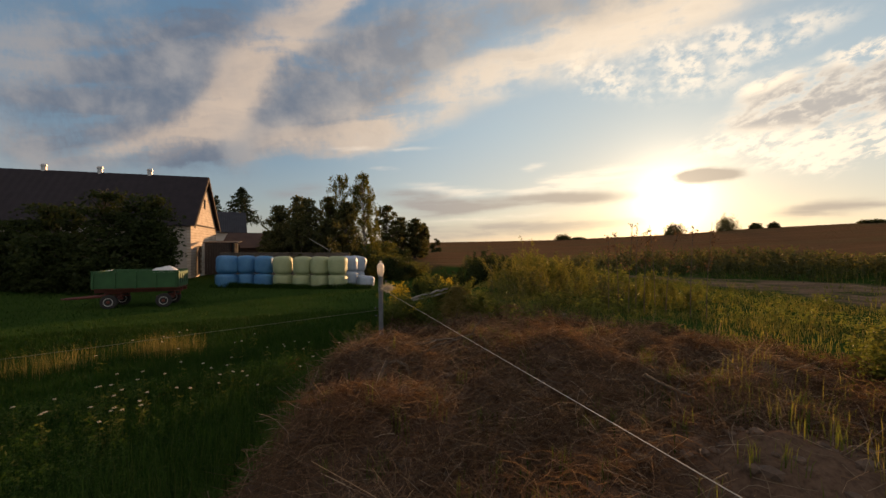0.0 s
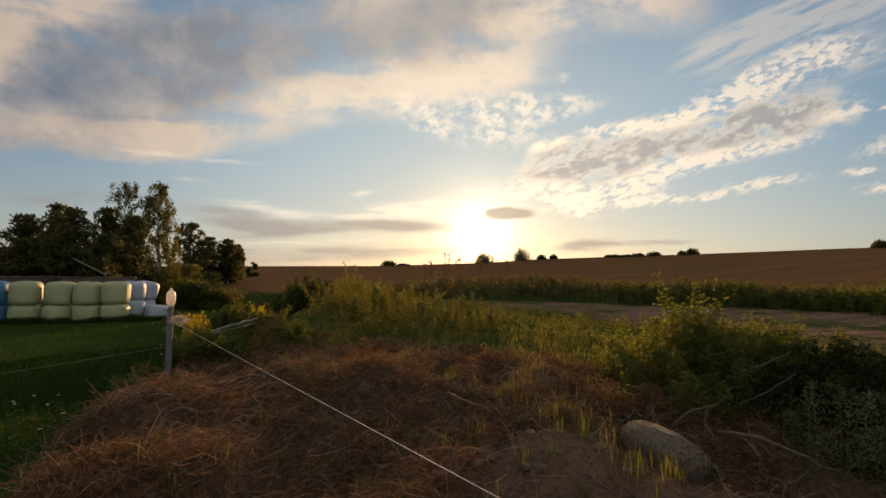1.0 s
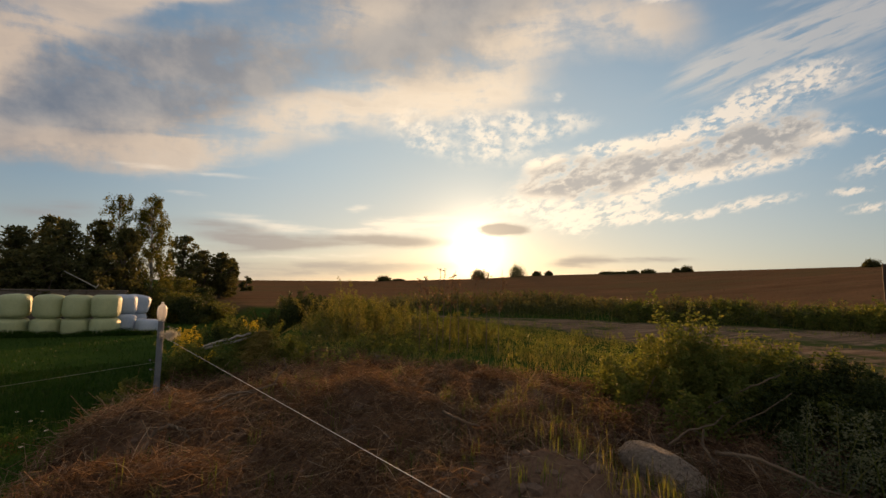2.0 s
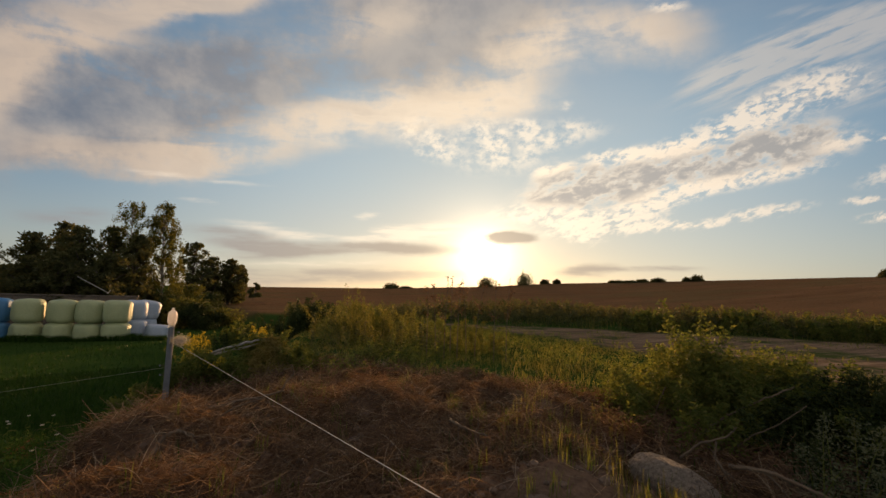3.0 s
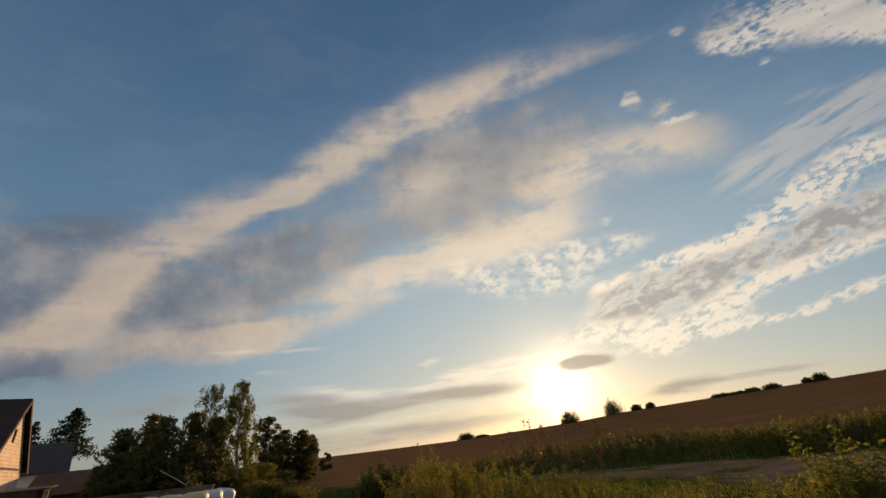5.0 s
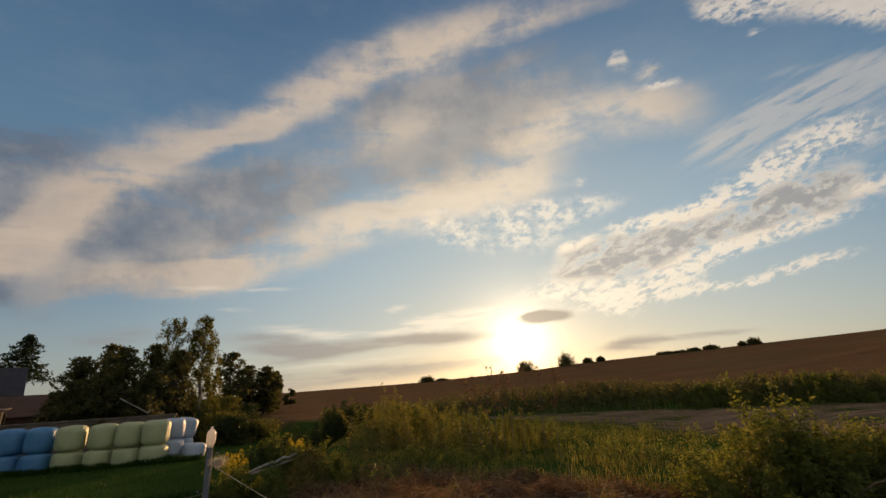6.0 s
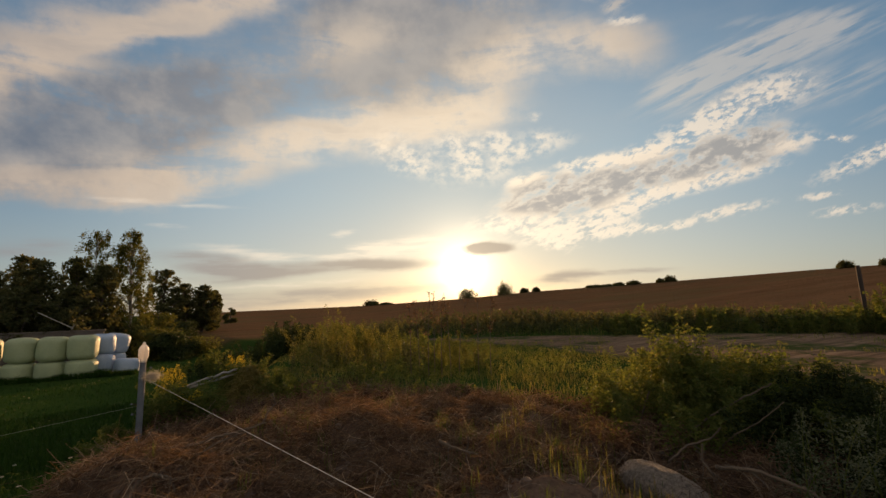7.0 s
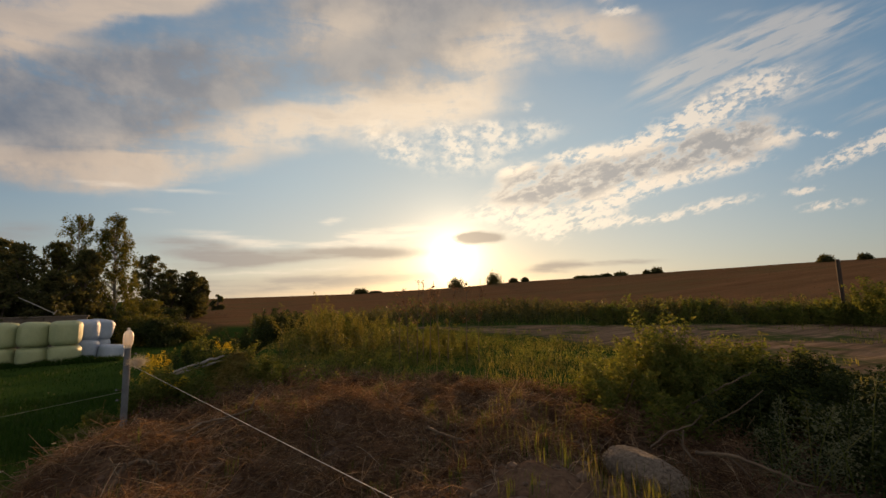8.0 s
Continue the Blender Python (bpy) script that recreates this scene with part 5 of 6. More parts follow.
branch([(4.32, 2.7, 1.05), (4.42, 2.52, 1.26), (4.52, 2.34, 1.4), (4.61, 2.16, 1.6)], 0.008, 0.004, "branch", "thin dead branch leaning into the bush", "branch")
branch([(4.5, 2.14, 0.95), (4.52, 2.11, 1.07), (4.56, 2.05, 1.3)], 0.05, 0.035, "stump", "short pale broken stump", "stump")
branch([(4.40, 3.6, 0.95), (4.41, 3.58, 1.15), (4.45, 3.54, 1.32), (4.49, 3.48, 1.51)], 0.014, 0.007, "branch", "upright dead twig before the bush", "branch")
branch([(-0.66, 4.2, 1.1), (-0.59, 4.32, 1.24), (-0.5, 4.33, 1.27), (-0.39, 4.35, 1.22), (-0.34, 4.36, 1.1)], 0.02, 0.010, "root", "bent pale root lying on the heap", twigs=[(0.3, (-0.4, -0.5, 0.4), 0.2), (0.6, (0.4, -0.6, 0.1), 0.25)])
branch([(-0.64, 4.01, 1.42), (-0.57, 4.02, 1.24), (-0.53, 4.03, 1.01)], 0.006, 0.004, "root", "thin root standing out of the heap")
branch([(-0.33, 3.93, 1.30), (-0.34, 3.95, 1.16), (-0.32, 3.95, 1.09), (-0.36, 3.95, 1.01)], 0.006, 0.004, "root", "thin root standing out of the heap")
branch([(-0.42, 5.1, 1.24), (-0.04, 5.0, 1.34), (0.2, 4.9, 1.39), (0.38, 4.85, 1.44)], 0.016, 0.008, "branch", "long grey branch lying over the heap", "branch", twigs=[(0.5, (0.3, -0.8, 0.2), 0.4), (0.3, (-0.2, -0.8, 0.1), 0.3)])
branch([(-0.29, 4.8, 1.2), (-0.08, 4.75, 1.33), (0.19, 4.7, 1.42)], 0.012, 0.005, "branch", "thin grey branch lying over the heap", "branch")
branch([(0.39, 5.5, 1.3), (0.44, 5.5, 1.42), (0.52, 5.5, 1.5), (0.48, 5.5, 1.62)], 0.012, 0.006, "branch", "crooked pale twig standing on the heap", "branch")
branch([(-0.80, 8.15, 1.40), (-0.31, 8.18, 1.56), (0.14, 8.19, 1.67)], 0.026, 0.018, "log", "weathered grey log among the goldenrod", "log", mat=M_PALEWOOD)
branch([(-0.84, 8.3, 1.36), (-0.13, 8.32, 1.52), (0.30, 8.32, 1.64)], 0.022, 0.015, "log", "weathered grey log among the goldenrod", "log", mat=M_PALEWOOD)
r5 = np.random.default_rng(55)
for k in range(46):
    az, rr = r5.uniform(-16, 66), r5.uniform(2.4, 6.4)
    x, y = polar(az, rr)
    z = float(ground_z(x, y))
    a, ln = r5.uniform(0, 6.28), r5.uniform(0.15, 0.45)
    d = np.array([math.cos(a), math.sin(a), 0])
    p0 = np.array([x, y, z + 0.01])
    bow = r5.uniform(0.02, 0.12)
    branch([p0 - d * ln * 0.5, p0 - d * ln * 0.15 + np.array([0, 0, bow]), p0 + d * ln * 0.2 + np.array([0.02, 0, bow]), p0 + d * ln * 0.5 + np.array([0, 0.02, 0.01])], r5.uniform(0.004, 0.009), 0.003, "dead_twig", "dead twig lying in the old hay", "twig")


def stuff(name, arrays, mat, label, category):
    return tagged(new(name, mesh_np(name, *arrays, mat)), label=label, category=category, kind="stuff")


def sector(n, az0, az1, r0, r1, power=0.5, gen=rng):
    a = np.radians(gen.uniform(az0, az1, n))
    r = (r0 ** (1 / power) + (r1 ** (1 / power) - r0 ** (1 / power)) * gen.uniform(0, 1, n)) ** power
    return r * np.sin(a), r * np.cos(a)


def weed_template(r, leaves=26, wide=0.5, leaf=0.16, droop=0.1):
    """One upright weed, a metre high: a stem with leaves all the way up."""
    s = np.linspace(0, 1, 6)
    stem = tube_arrays(np.stack([0.05 * np.sin(s * 2), 0.03 * s, s], -1), 0.010 * (1 - 0.8 * s) + 0.001, 3)
    h = r.uniform(0.08, 1.0, leaves)
    a = r.uniform(0, 6.28, leaves)
    rad = wide * 0.5 * (1.05 - h) ** 0.6 * r.uniform(0.2, 1, leaves)
    p = np.stack([rad * np.cos(a), rad * np.sin(a), h], -1)
    return join_arrays([stem, leaf_cards(p, leaf * r.uniform(0.6, 1.2, leaves), droop, 1.9)])


def weeds(x, y, high, r, **kw):
    tv, tf = weed_template(r, **kw)
    tv2, tf2 = weed_template(r, **kw)
    n = len(x) // 2
    at = on_ground(x, y)
    hi = high * r.uniform(0.55, 1.25, len(x))
    return join_arrays([repeat(tv, tf, at[:n], r.uniform(0, 6.28, n), hi[:n]), repeat(tv2, tf2, at[n:], r.uniform(0, 6.28, len(x) - n), hi[n:])])


# lawn
x, y = sector(88000, -62, 8, 2.2, 17, 0.62)
keep = on_bank(x, y) < rng.uniform(0.1, 0.75, len(x))
x, y = x[keep], y[keep]
tuft = 0.6 + 0.5 * ripple(x, y, 0.9, 4.0)
near = np.hypot(x, y)
h = (0.05 + 0.07 * rng.uniform(0, 1, len(x)) + 0.07 * np.clip(tuft, 0, 1.4)) * (0.8 + 0.03 * near)
stuff("lawn", blades(on_ground(x, y), h, 0.005 + 0.0009 * near, 0.8), M_GRASS, "uneven green lawn grass", "grass")
x, y = sector(52000, -60, 6, 15, 45, 0.6)
keep = on_bank(x, y) < 0.5
x, y = x[keep], y[keep]
stuff("lawn", blades(on_ground(x, y), rng.uniform(0.03, 0.13, len(x)) * (1 + 0.5 * ripple(x, y, 0.7, 2.0)), 0.020, 0.9), M_GRASS, "green lawn before the bales and the barn", "grass")

s = rng.uniform(-15.4, -4.6, 9000)
x, y = s, 27.25 - 0.05 * (s + 10) - rng.uniform(0, 0.6, 9000)
stuff("long_grass", blades(on_ground(x, y), rng.uniform(0.12, 0.40, 9000) + 0.12 * ripple(s, s * 0, 1.7, 0.0), 0.018, 0.6), M_GRASS, "uncut grass along the foot of the bales", "grass")

# tall herbs and flowers on the lawn's near side
r6 = np.random.default_rng(66)
x, y = sector(4200, -54, -8, 3.0, 9.0, 0.6, r6)
keep = (on_bank(x, y) < 0.5) & (ripple(x, y, 0.55, 2.0) + r6.uniform(-0.6, 0.6, len(x)) > -0.15)
x, y = x[keep], y[keep]
stuff("meadow_herbs", weeds(x, y, 0.26 + 0.10 * ripple(x, y, 0.9, 1.0), r6, leaves=24, leaf=0.085, wide=0.8), M_MEADOW, "dark green meadow herbs", "herbs")
x, y = sector(9000, -50, -4, 4.5, 12, 0.55, r6)
keep = (on_bank(x, y) < 0.6) & (ripple(x, y, 0.7, 6.0) > -0.1)
x, y = x[keep], y[keep]
stuff("seed_grass", blades(on_ground(x, y), r6.uniform(0.2, 0.5, len(x)), 0.006, 0.5), M_GRASS, "taller meadow grass gone to seed", "grass")
x, y = sector(11000, -50, -30, 10.8, 13.8, 0.5, r6)
keep = (ripple(x, y, 1.3, 3.0) + r6.normal(0, 0.35, len(x)) > 0.1) & (np.abs(np.hypot(x, y) - 12.3 - 0.5 * ripple(x, y, 0.7, 1.0)) < r6.uniform(0.2, 1.1, len(x)))
x, y = x[keep], y[keep]
stuff("dry_grass", blades(on_ground(x, y), r6.uniform(0.15, 0.62, len(x)), 0.0045, 0.5), M_DRYGRASS, "strip of tall yellow dry grass", "grass")


x, y = r6.uniform(-3.6, -0.9, 9000), r6.uniform(3.6, 9.0, 9000)
keep = (on_bank(x, y) < 0.75) & (on_bank(x, y) > 0.001 - 0.05 * r6.uniform(0, 1, len(x))) & (ripple(x, y, 1.1, 5.0) + r6.uniform(-0.5, 0.5, len(x)) > -0.2)
x, y = x[keep], y[keep]
stuff("edge_grass", blades(on_ground(x, y), r6.uniform(0.15, 0.5, len(x)), 0.007, 0.6), M_MEADOW, "long green grass along the heap's foot", "grass")


def yarrow(x, y, high, seed):
    r = np.random.default_rng(seed)
    t = thing("yarrow", stand(x, y, r.uniform(0, 360)), label="yarrow with a flat white flower head", category="flower", group="yarrow in the meadow")
    s = np.linspace(0, 1, 5)
    part("stem", mesh_np("stem", *tube_arrays(np.stack([0.03 * s * s, 0 * s, s * high], -1), 0.003 - 0.001 * s, 4), M_WEED), M_WEED, t)
    n = 70
    a, rad = r.uniform(0, 6.28, n), 0.021 * np.sqrt(r.uniform(0, 1, n))
    p = np.stack([0.03 + rad * np.cos(a), rad * np.sin(a), high + 0.008 - rad ** 2 * 4 + r.normal(0, 0.003, n)], -1)
    part("flower_head", mesh_np("flower_head", *leaf_cards(p, 0.010 * r.uniform(0.7, 1.3, n), -0.4, 1.2), M_WHITE_BLOOM), M_WHITE_BLOOM, t)
    p = np.stack([r.normal(0, 0.03, 24), r.normal(0, 0.03, 24), r.uniform(0.05, 0.8, 24) * high], -1)
    part("foliage", mesh_np("foliage", *leaf_cards(p, 0.03 * r.uniform(0.7, 1.3, 24), 0.1, 2.2), M_WEED), M_WEED, t)
    return t


kinds = [yarrow(-5.2, 6.25, 0.42, 1), yarrow(-4.4, 5.4, 0.38, 2), yarrow(-4.65, 6.8, 0.45, 3)]
for cx, cy, spread, n in ((-4.6, 5.7, 0.45, 10), (-5.0, 6.4, 0.6, 9), (-4.3, 7.0, 0.5, 7), (-3.6, 9.5, 0.25, 5), (-3.0, 7.2, 0.7, 6), (-7.5, 10.2, 1.0, 7), (-5.5, 8.5, 1.2, 7), (-2.2, 8.6, 0.5, 5), (-1.9, 6.9, 0.3, 3)):
    for k in range(n):
        x, y = cx + r6.normal(0, spread), cy + r6.normal(0, spread)
        if on_bank(np.array(x), np.array(y)) < 0.6:
            copy_thing(kinds[k % 3], stand(x, y, r6.uniform(0, 360), 0.02 * r6.uniform(0, 3)))

def bare(x, y):
    return np.clip(bell(x, y, 2.5, 2.5, 0.75, 0.6) + bell(x, y, 2.0, 1.7, 0.9, 0.6) + 0.8 * bell(x, y, 4.1, 1.5, 0.7, 0.5), 0, 1)


# old hay over the heap: matted layer, drooping tufts, coarse stalks, clods
x, y = sector(60000, -40, 84, 1.2, 10.5, 0.7)
keep = soil_mask(x, y) * np.clip(0.7 + 0.7 * ripple(x, y, 1.4, 1.5), 0.08, 1) * (1 - 0.92 * bare(x, y)) > rng.uniform(0, 1, len(x))
x, y = x[keep], y[keep]
at = on_ground(x, y)
rr = np.hypot(x, y)
at[:, 2] += rng.uniform(-0.01, 0.035, len(x))
stuff("old_hay", strands(at, rng.uniform(0.05, 0.20, len(x)), 0.002 + 0.0007 * rr, 0.05, 0.3, 1.0, long=False), M_HAY, "matted brown old hay over the heap", "hay")
x, y = sector(1500, -32, 80, 1.4, 9.5, 0.7)
keep = (soil_mask(x, y) > 0.35) & (bare(x, y) < 0.4)
cx, cy = x[keep], y[keep]
per = 44
head = np.repeat(rng.uniform(0, 6.28, len(cx)), per) + rng.normal(0, 0.55, len(cx) * per)
size = np.repeat(rng.uniform(0.6, 1.4, len(cx)), per)
hx, hy = np.repeat(cx, per) + rng.normal(0, 0.05, len(head)) * size, np.repeat(cy, per) + rng.normal(0, 0.05, len(head)) * size
at = on_ground(hx, hy)
at[:, 2] += 0.05 * size * rng.uniform(0, 1, len(head))
ln = rng.uniform(0.09, 0.30, len(head)) * size
stuff("old_hay", strands(at, ln, 0.0014 + 0.00055 * np.hypot(hx, hy), 0.32, 0.35, 0.7, head, 0.9, long=False), M_HAY, "drooping tufts of brown hay on the heap", "hay")
x, y = sector(1500, -25, 74, 1.6, 8.5, 0.7)
keep = (soil_mask(x, y) > 0.3) & (ripple(x, y, 1.9, 7.5) > -0.1)
at = on_ground(x[keep], y[keep])
stuff("straw", strands(at + np.array([0, 0, 0.04]), rng.uniform(0.08, 0.30, len(at)), 0.0022, 0.35, 0.5, 0.8), M_STRAW, "loose pale straw on the heap", "straw")
# long bowed stems in tangles, lying over the mounds
x, y = sector(520, -32, 66, 2.0, 8.0, 0.7)
keep = (soil_mask(x, y) > 0.3) & (bare(x, y) < 0.35)
cx, cy = x[keep], y[keep]
per = 16
turn = np.repeat(rng.uniform(0, 6.28, len(cx)), per) + rng.normal(0, 0.9, len(cx) * per)
hx, hy = np.repeat(cx, per) + rng.normal(0, 0.10, len(turn)), np.repeat(cy, per) + rng.normal(0, 0.10, len(turn))
at = on_ground(hx, hy)
at[:, 2] += rng.uniform(0.02, 0.10, len(turn))
stuff("straw", strands(at, rng.uniform(0.14, 0.48, len(turn)), 0.0026 + 0.0007 * np.hypot(hx, hy), 0.18, 0.35, 1.1, turn, 0.5), M_STRAW, "tangles of long pale bowed stems on the heap", "straw")
# humps of hay heaped on one another: strands draped over low domes
x, y = sector(560, -36, 64, 1.9, 8.0, 0.7)
keep = (on_bank(x, y) > 0.35) & (soil_mask(x, y) > 0.2) & (bare(x, y) < 0.35)
cx, cy = x[keep], y[keep]
per = 140
rad = np.repeat(rng.uniform(0.08, 0.34, len(cx)), per)
a, u = rng.uniform(0, 6.28, len(rad)), np.sqrt(rng.uniform(0, 1, len(rad)))
hx, hy = np.repeat(cx, per) + np.cos(a) * u * rad * 1.25, np.repeat(cy, per) + np.sin(a) * u * rad
at = on_ground(hx, hy)
at[:, 2] += rad * np.repeat(rng.uniform(0.35, 0.95, len(cx)), per) * np.sqrt(1 - 0.92 * u * u) * rng.uniform(0.35, 1.05, len(rad)) ** 0.6 - 0.02
stuff("old_hay", strands(at, rng.uniform(0.08, 0.26, len(rad)), 0.0024 + 0.0007 * np.hypot(hx, hy), -0.35 * u, 0.3, 0.7, a + rng.normal(0, 0.7, len(a)), 0.8, long=False), M_HAY, "rounded humps of brown hay on the heap", "hay")
x, y = sector(260, -34, 60, 2.2, 8.5, 0.7)
keep = soil_mask(x, y) > 0.4
hx, hy = np.repeat(x[keep], 14) + rng.normal(0, 0.035, keep.sum() * 14), np.repeat(y[keep], 14) + rng.normal(0, 0.035, keep.sum() * 14)
stuff("sprouts", blades(on_ground(hx, hy), rng.uniform(0.07, 0.24, len(hx)), 0.006, 0.5), M_WEED, "green grass sprouting through the hay", "grass")
stalk_pieces = []
x, y = sector(1900, -25, 78, 2.0, 9.0, 0.7)
for px, py in zip(x[soil_mask(x, y) > 0.4], y[soil_mask(x, y) > 0.4]):
    q = np.linspace(0, 1, 5)
    a, e, l0 = rng.uniform(0, 6.28), abs(rng.normal(0.1, 0.45)), rng.uniform(0.08, 0.36)
    d = np.array([math.cos(a) * math.cos(e), math.sin(a) * math.cos(e), math.sin(e)])
    p = np.array([px, py, float(ground_z(px, py)) - 0.01])[None] + d[None] * (q * l0)[:, None] + (rng.normal(0, 0.25, 3) * l0)[None] * (q * (1 - q))[:, None]
    p[:, 2] += 0.02
    w = rng.uniform(0.0008, 0.0026)
    stalk_pieces.append(tube_arrays(p, w * (1 - 0.6 * q) + 0.001, 4))
stuff("dead_stalks", join_arrays(stalk_pieces), M_STALK, "scattered dead stalks and rootlets in the hay", "stalks")
ico = bmesh.new()
bmesh.ops.create_icosphere(ico, subdivisions=1, radius=1.0)
for v in ico.verts:
    v.co *= 1 + 0.28 * noise.noise(v.co * 1.7) + 0.12 * noise.noise(v.co * 4.5)
cv, cf = np.array([v.co[:] for v in ico.verts]), np.array([[v.index for v in f.verts] for f in ico.faces])
ico.free()
x, y = sector(2600, -28, 80, 1.6, 8.5, 0.7)
keep = (soil_mask(x, y) > 0.4) & (ripple(x, y, 1.2, 3.1) < 0.45)
x, y = x[keep], y[keep]
sz = 0.012 + 0.05 * rng.uniform(0, 1, len(x)) ** 3
stuff("clods", repeat(cv, cf, on_ground(x, y), rng.uniform(0, 6.28, len(x)), np.stack([sz * rng.uniform(0.8, 1.3, len(x)), sz, sz * 0.7], -1)), M_CLOD, "clods of brown soil on the heap", "soil")
x, y = sector(9000, -22, 80, 2.0, 10, 0.7)
keep = (soil_mask(x, y) > 0.2) & (ripple(x, y, 2.3, 9.5) > 0.35)
x, y = x[keep], y[keep]
stuff("sprouting_grass", blades(on_ground(x, y), rng.uniform(0.06, 0.24, len(x)), 0.006, 0.6), M_GRASS, "green grass sprouting through the heap", "grass")

r8 = np.random.default_rng(88)
x, y = sector(260, 34, 48, 3.9, 5.6, 0.5, r8)
stuff("sprouting_grass", blades(on_ground(x, y), r8.uniform(0.08, 0.32, len(x)), 0.006, 0.6), M_ROUGH, "yellowing grass blades behind the boulder", "grass")
x, y = sector(130, 46, 56, 3.3, 4.0, 0.5, r8)
stuff("sprouting_grass", blades(on_ground(x, y), r8.uniform(0.08, 0.24, len(x)), 0.005, 0.5), M_ROUGH, "thin grass before the boulder", "grass")

# rough grass between the heap and the track
x, y = sector(100000, 2, 92, 5.5, 24, 0.6)
keep = (ripple(x, y, 1.3, 2.5) + rng.uniform(-0.7, 0.7, len(x)) > -0.25) & (on_bank(x, y) > 0.4) & (soil_mask(x, y) < rng.uniform(0.2, 0.9, len(x))) & (track_mask(x, y) < rng.uniform(0.05, 0.5, len(x)))
x, y = x[keep], y[keep]
rr = np.hypot(x, y)
stuff("rough_grass", blades(on_ground(x, y), rng.uniform(0.04, 0.19, len(x)) * (1 + 0.5 * ripple(x, y, 0.8, 3.5)) * np.interp(rr, [8, 14], [1, 0.55]), 0.004 + 0.0007 * rr, 1.1), M_ROUGH, "rough green grass beside the dirt track", "grass")
r7 = np.random.default_rng(77)
x, y = sector(1500, 8, 62, 7.5, 18, 0.6, r7)
keep = (track_mask(x, y) < 0.2) & (ripple(x, y, 0.6, 1.5) > -0.3) & (on_bank(x, y) > 0.5)
x, y = x[keep], y[keep]
stuff("roadside_weeds", weeds(x, y, 0.26 + 0.12 * ripple(x, y, 1.1, 4.0), r7, leaves=28, leaf=0.10, wide=0.9), M_WEED, "low weeds on the bank", "weeds")
for mat, count, base, leaf, seed_at, word in ((M_ROUGH, 360, 0.46, 0.055, 8.0, "tall yellow-green weeds along the bank"), (M_WEED, 380, 0.46, 0.065, 3.0, "tall green weeds along the bank"),
                                              (M_LEAF_MID, 620, 0.62, 0.06, 5.5, "tall dark weeds along the bank")):
    x, y = sector(count, -7, 24, 9.4, 27, 0.6, r7)
    rise = ripple(x, y, 0.75, seed_at)
    keep = (rise + r7.uniform(-0.5, 0.5, len(x)) > -0.15) & (x > bank_edge(y) - 0.8) & (x > 0.11 * y) & (track_mask(x, y) < 0.3)
    x, y, rise = x[keep], y[keep], rise[keep]
    stuff("bank_weeds", weeds(x, y, base * np.clip(0.75 + 0.9 * rise, 0.3, 1.7), r7, leaves=60, leaf=leaf, wide=0.6), mat, word, "weeds")
x, y = sector(900, 30, 82, 28, 46, 0.6, r7)
keep = (x + y > 38.5) & (ripple(x, y, 0.5, 3.3) > 0.0)
x, y = x[keep], y[keep]
stuff("field_weeds", weeds(x, y, 0.5 + 0.25 * ripple(x, y, 1.3, 2.0), r7, leaves=20, leaf=0.10, wide=0.7), M_ROUGH, "scattered weeds along the field's edge", "weeds")
# weedy verge beyond the track
n = 3800
s = r7.uniform(-10, 34, n)
x = s + r7.uniform(0, 1, n) * 4.5
y = 33.9 - s + r7.uniform(0, 1, n) * 4.5
keep = (np.hypot(x, y) > 20) & (x > 2)
x, y = x[keep], y[keep]
stuff("verge_weeds", weeds(x, y, np.clip(0.78 + 0.42 * ripple(x, y, 0.45, 2.0) + 0.25 * ripple(x, y, 1.7, 1.0), 0.15, 1.3), r7, leaves=20, leaf=0.12, wide=0.8), M_LEAF_MID, "dense dark weeds on the far verge", "weeds")
s = r7.uniform(-10, 34, 16000)
x, y = s + r7.uniform(0, 1, 16000) * 6, 33.6 - s + r7.uniform(0, 1, 16000) * 6
keep = (np.hypot(x, y) > 20) & (x > 2)
stuff("verge_grass", blades(on_ground(x[keep], y[keep]), r7.uniform(0.2, 0.8, keep.sum()) * (0.8 + 0.5 * ripple(x[keep], y[keep], 0.6, 4.0)), 0.016, 0.7), M_ROUGH, "tall rough grass on the far verge", "grass")
x, y = sector(42000, -2, 84, 34, 172, 0.8, r7)
keep = field_mask(x, y) > r7.uniform(0.2, 0.8, len(x))
x, y = x[keep], y[keep]
rr = np.hypot(x, y)
stuff("crop", blades(on_ground(x, y), r7.uniform(0.06, 0.18, len(x)), 0.004 + 0.0004 * rr, 0.9), M_CROP, "ripe reddish-brown field crop", "crop")


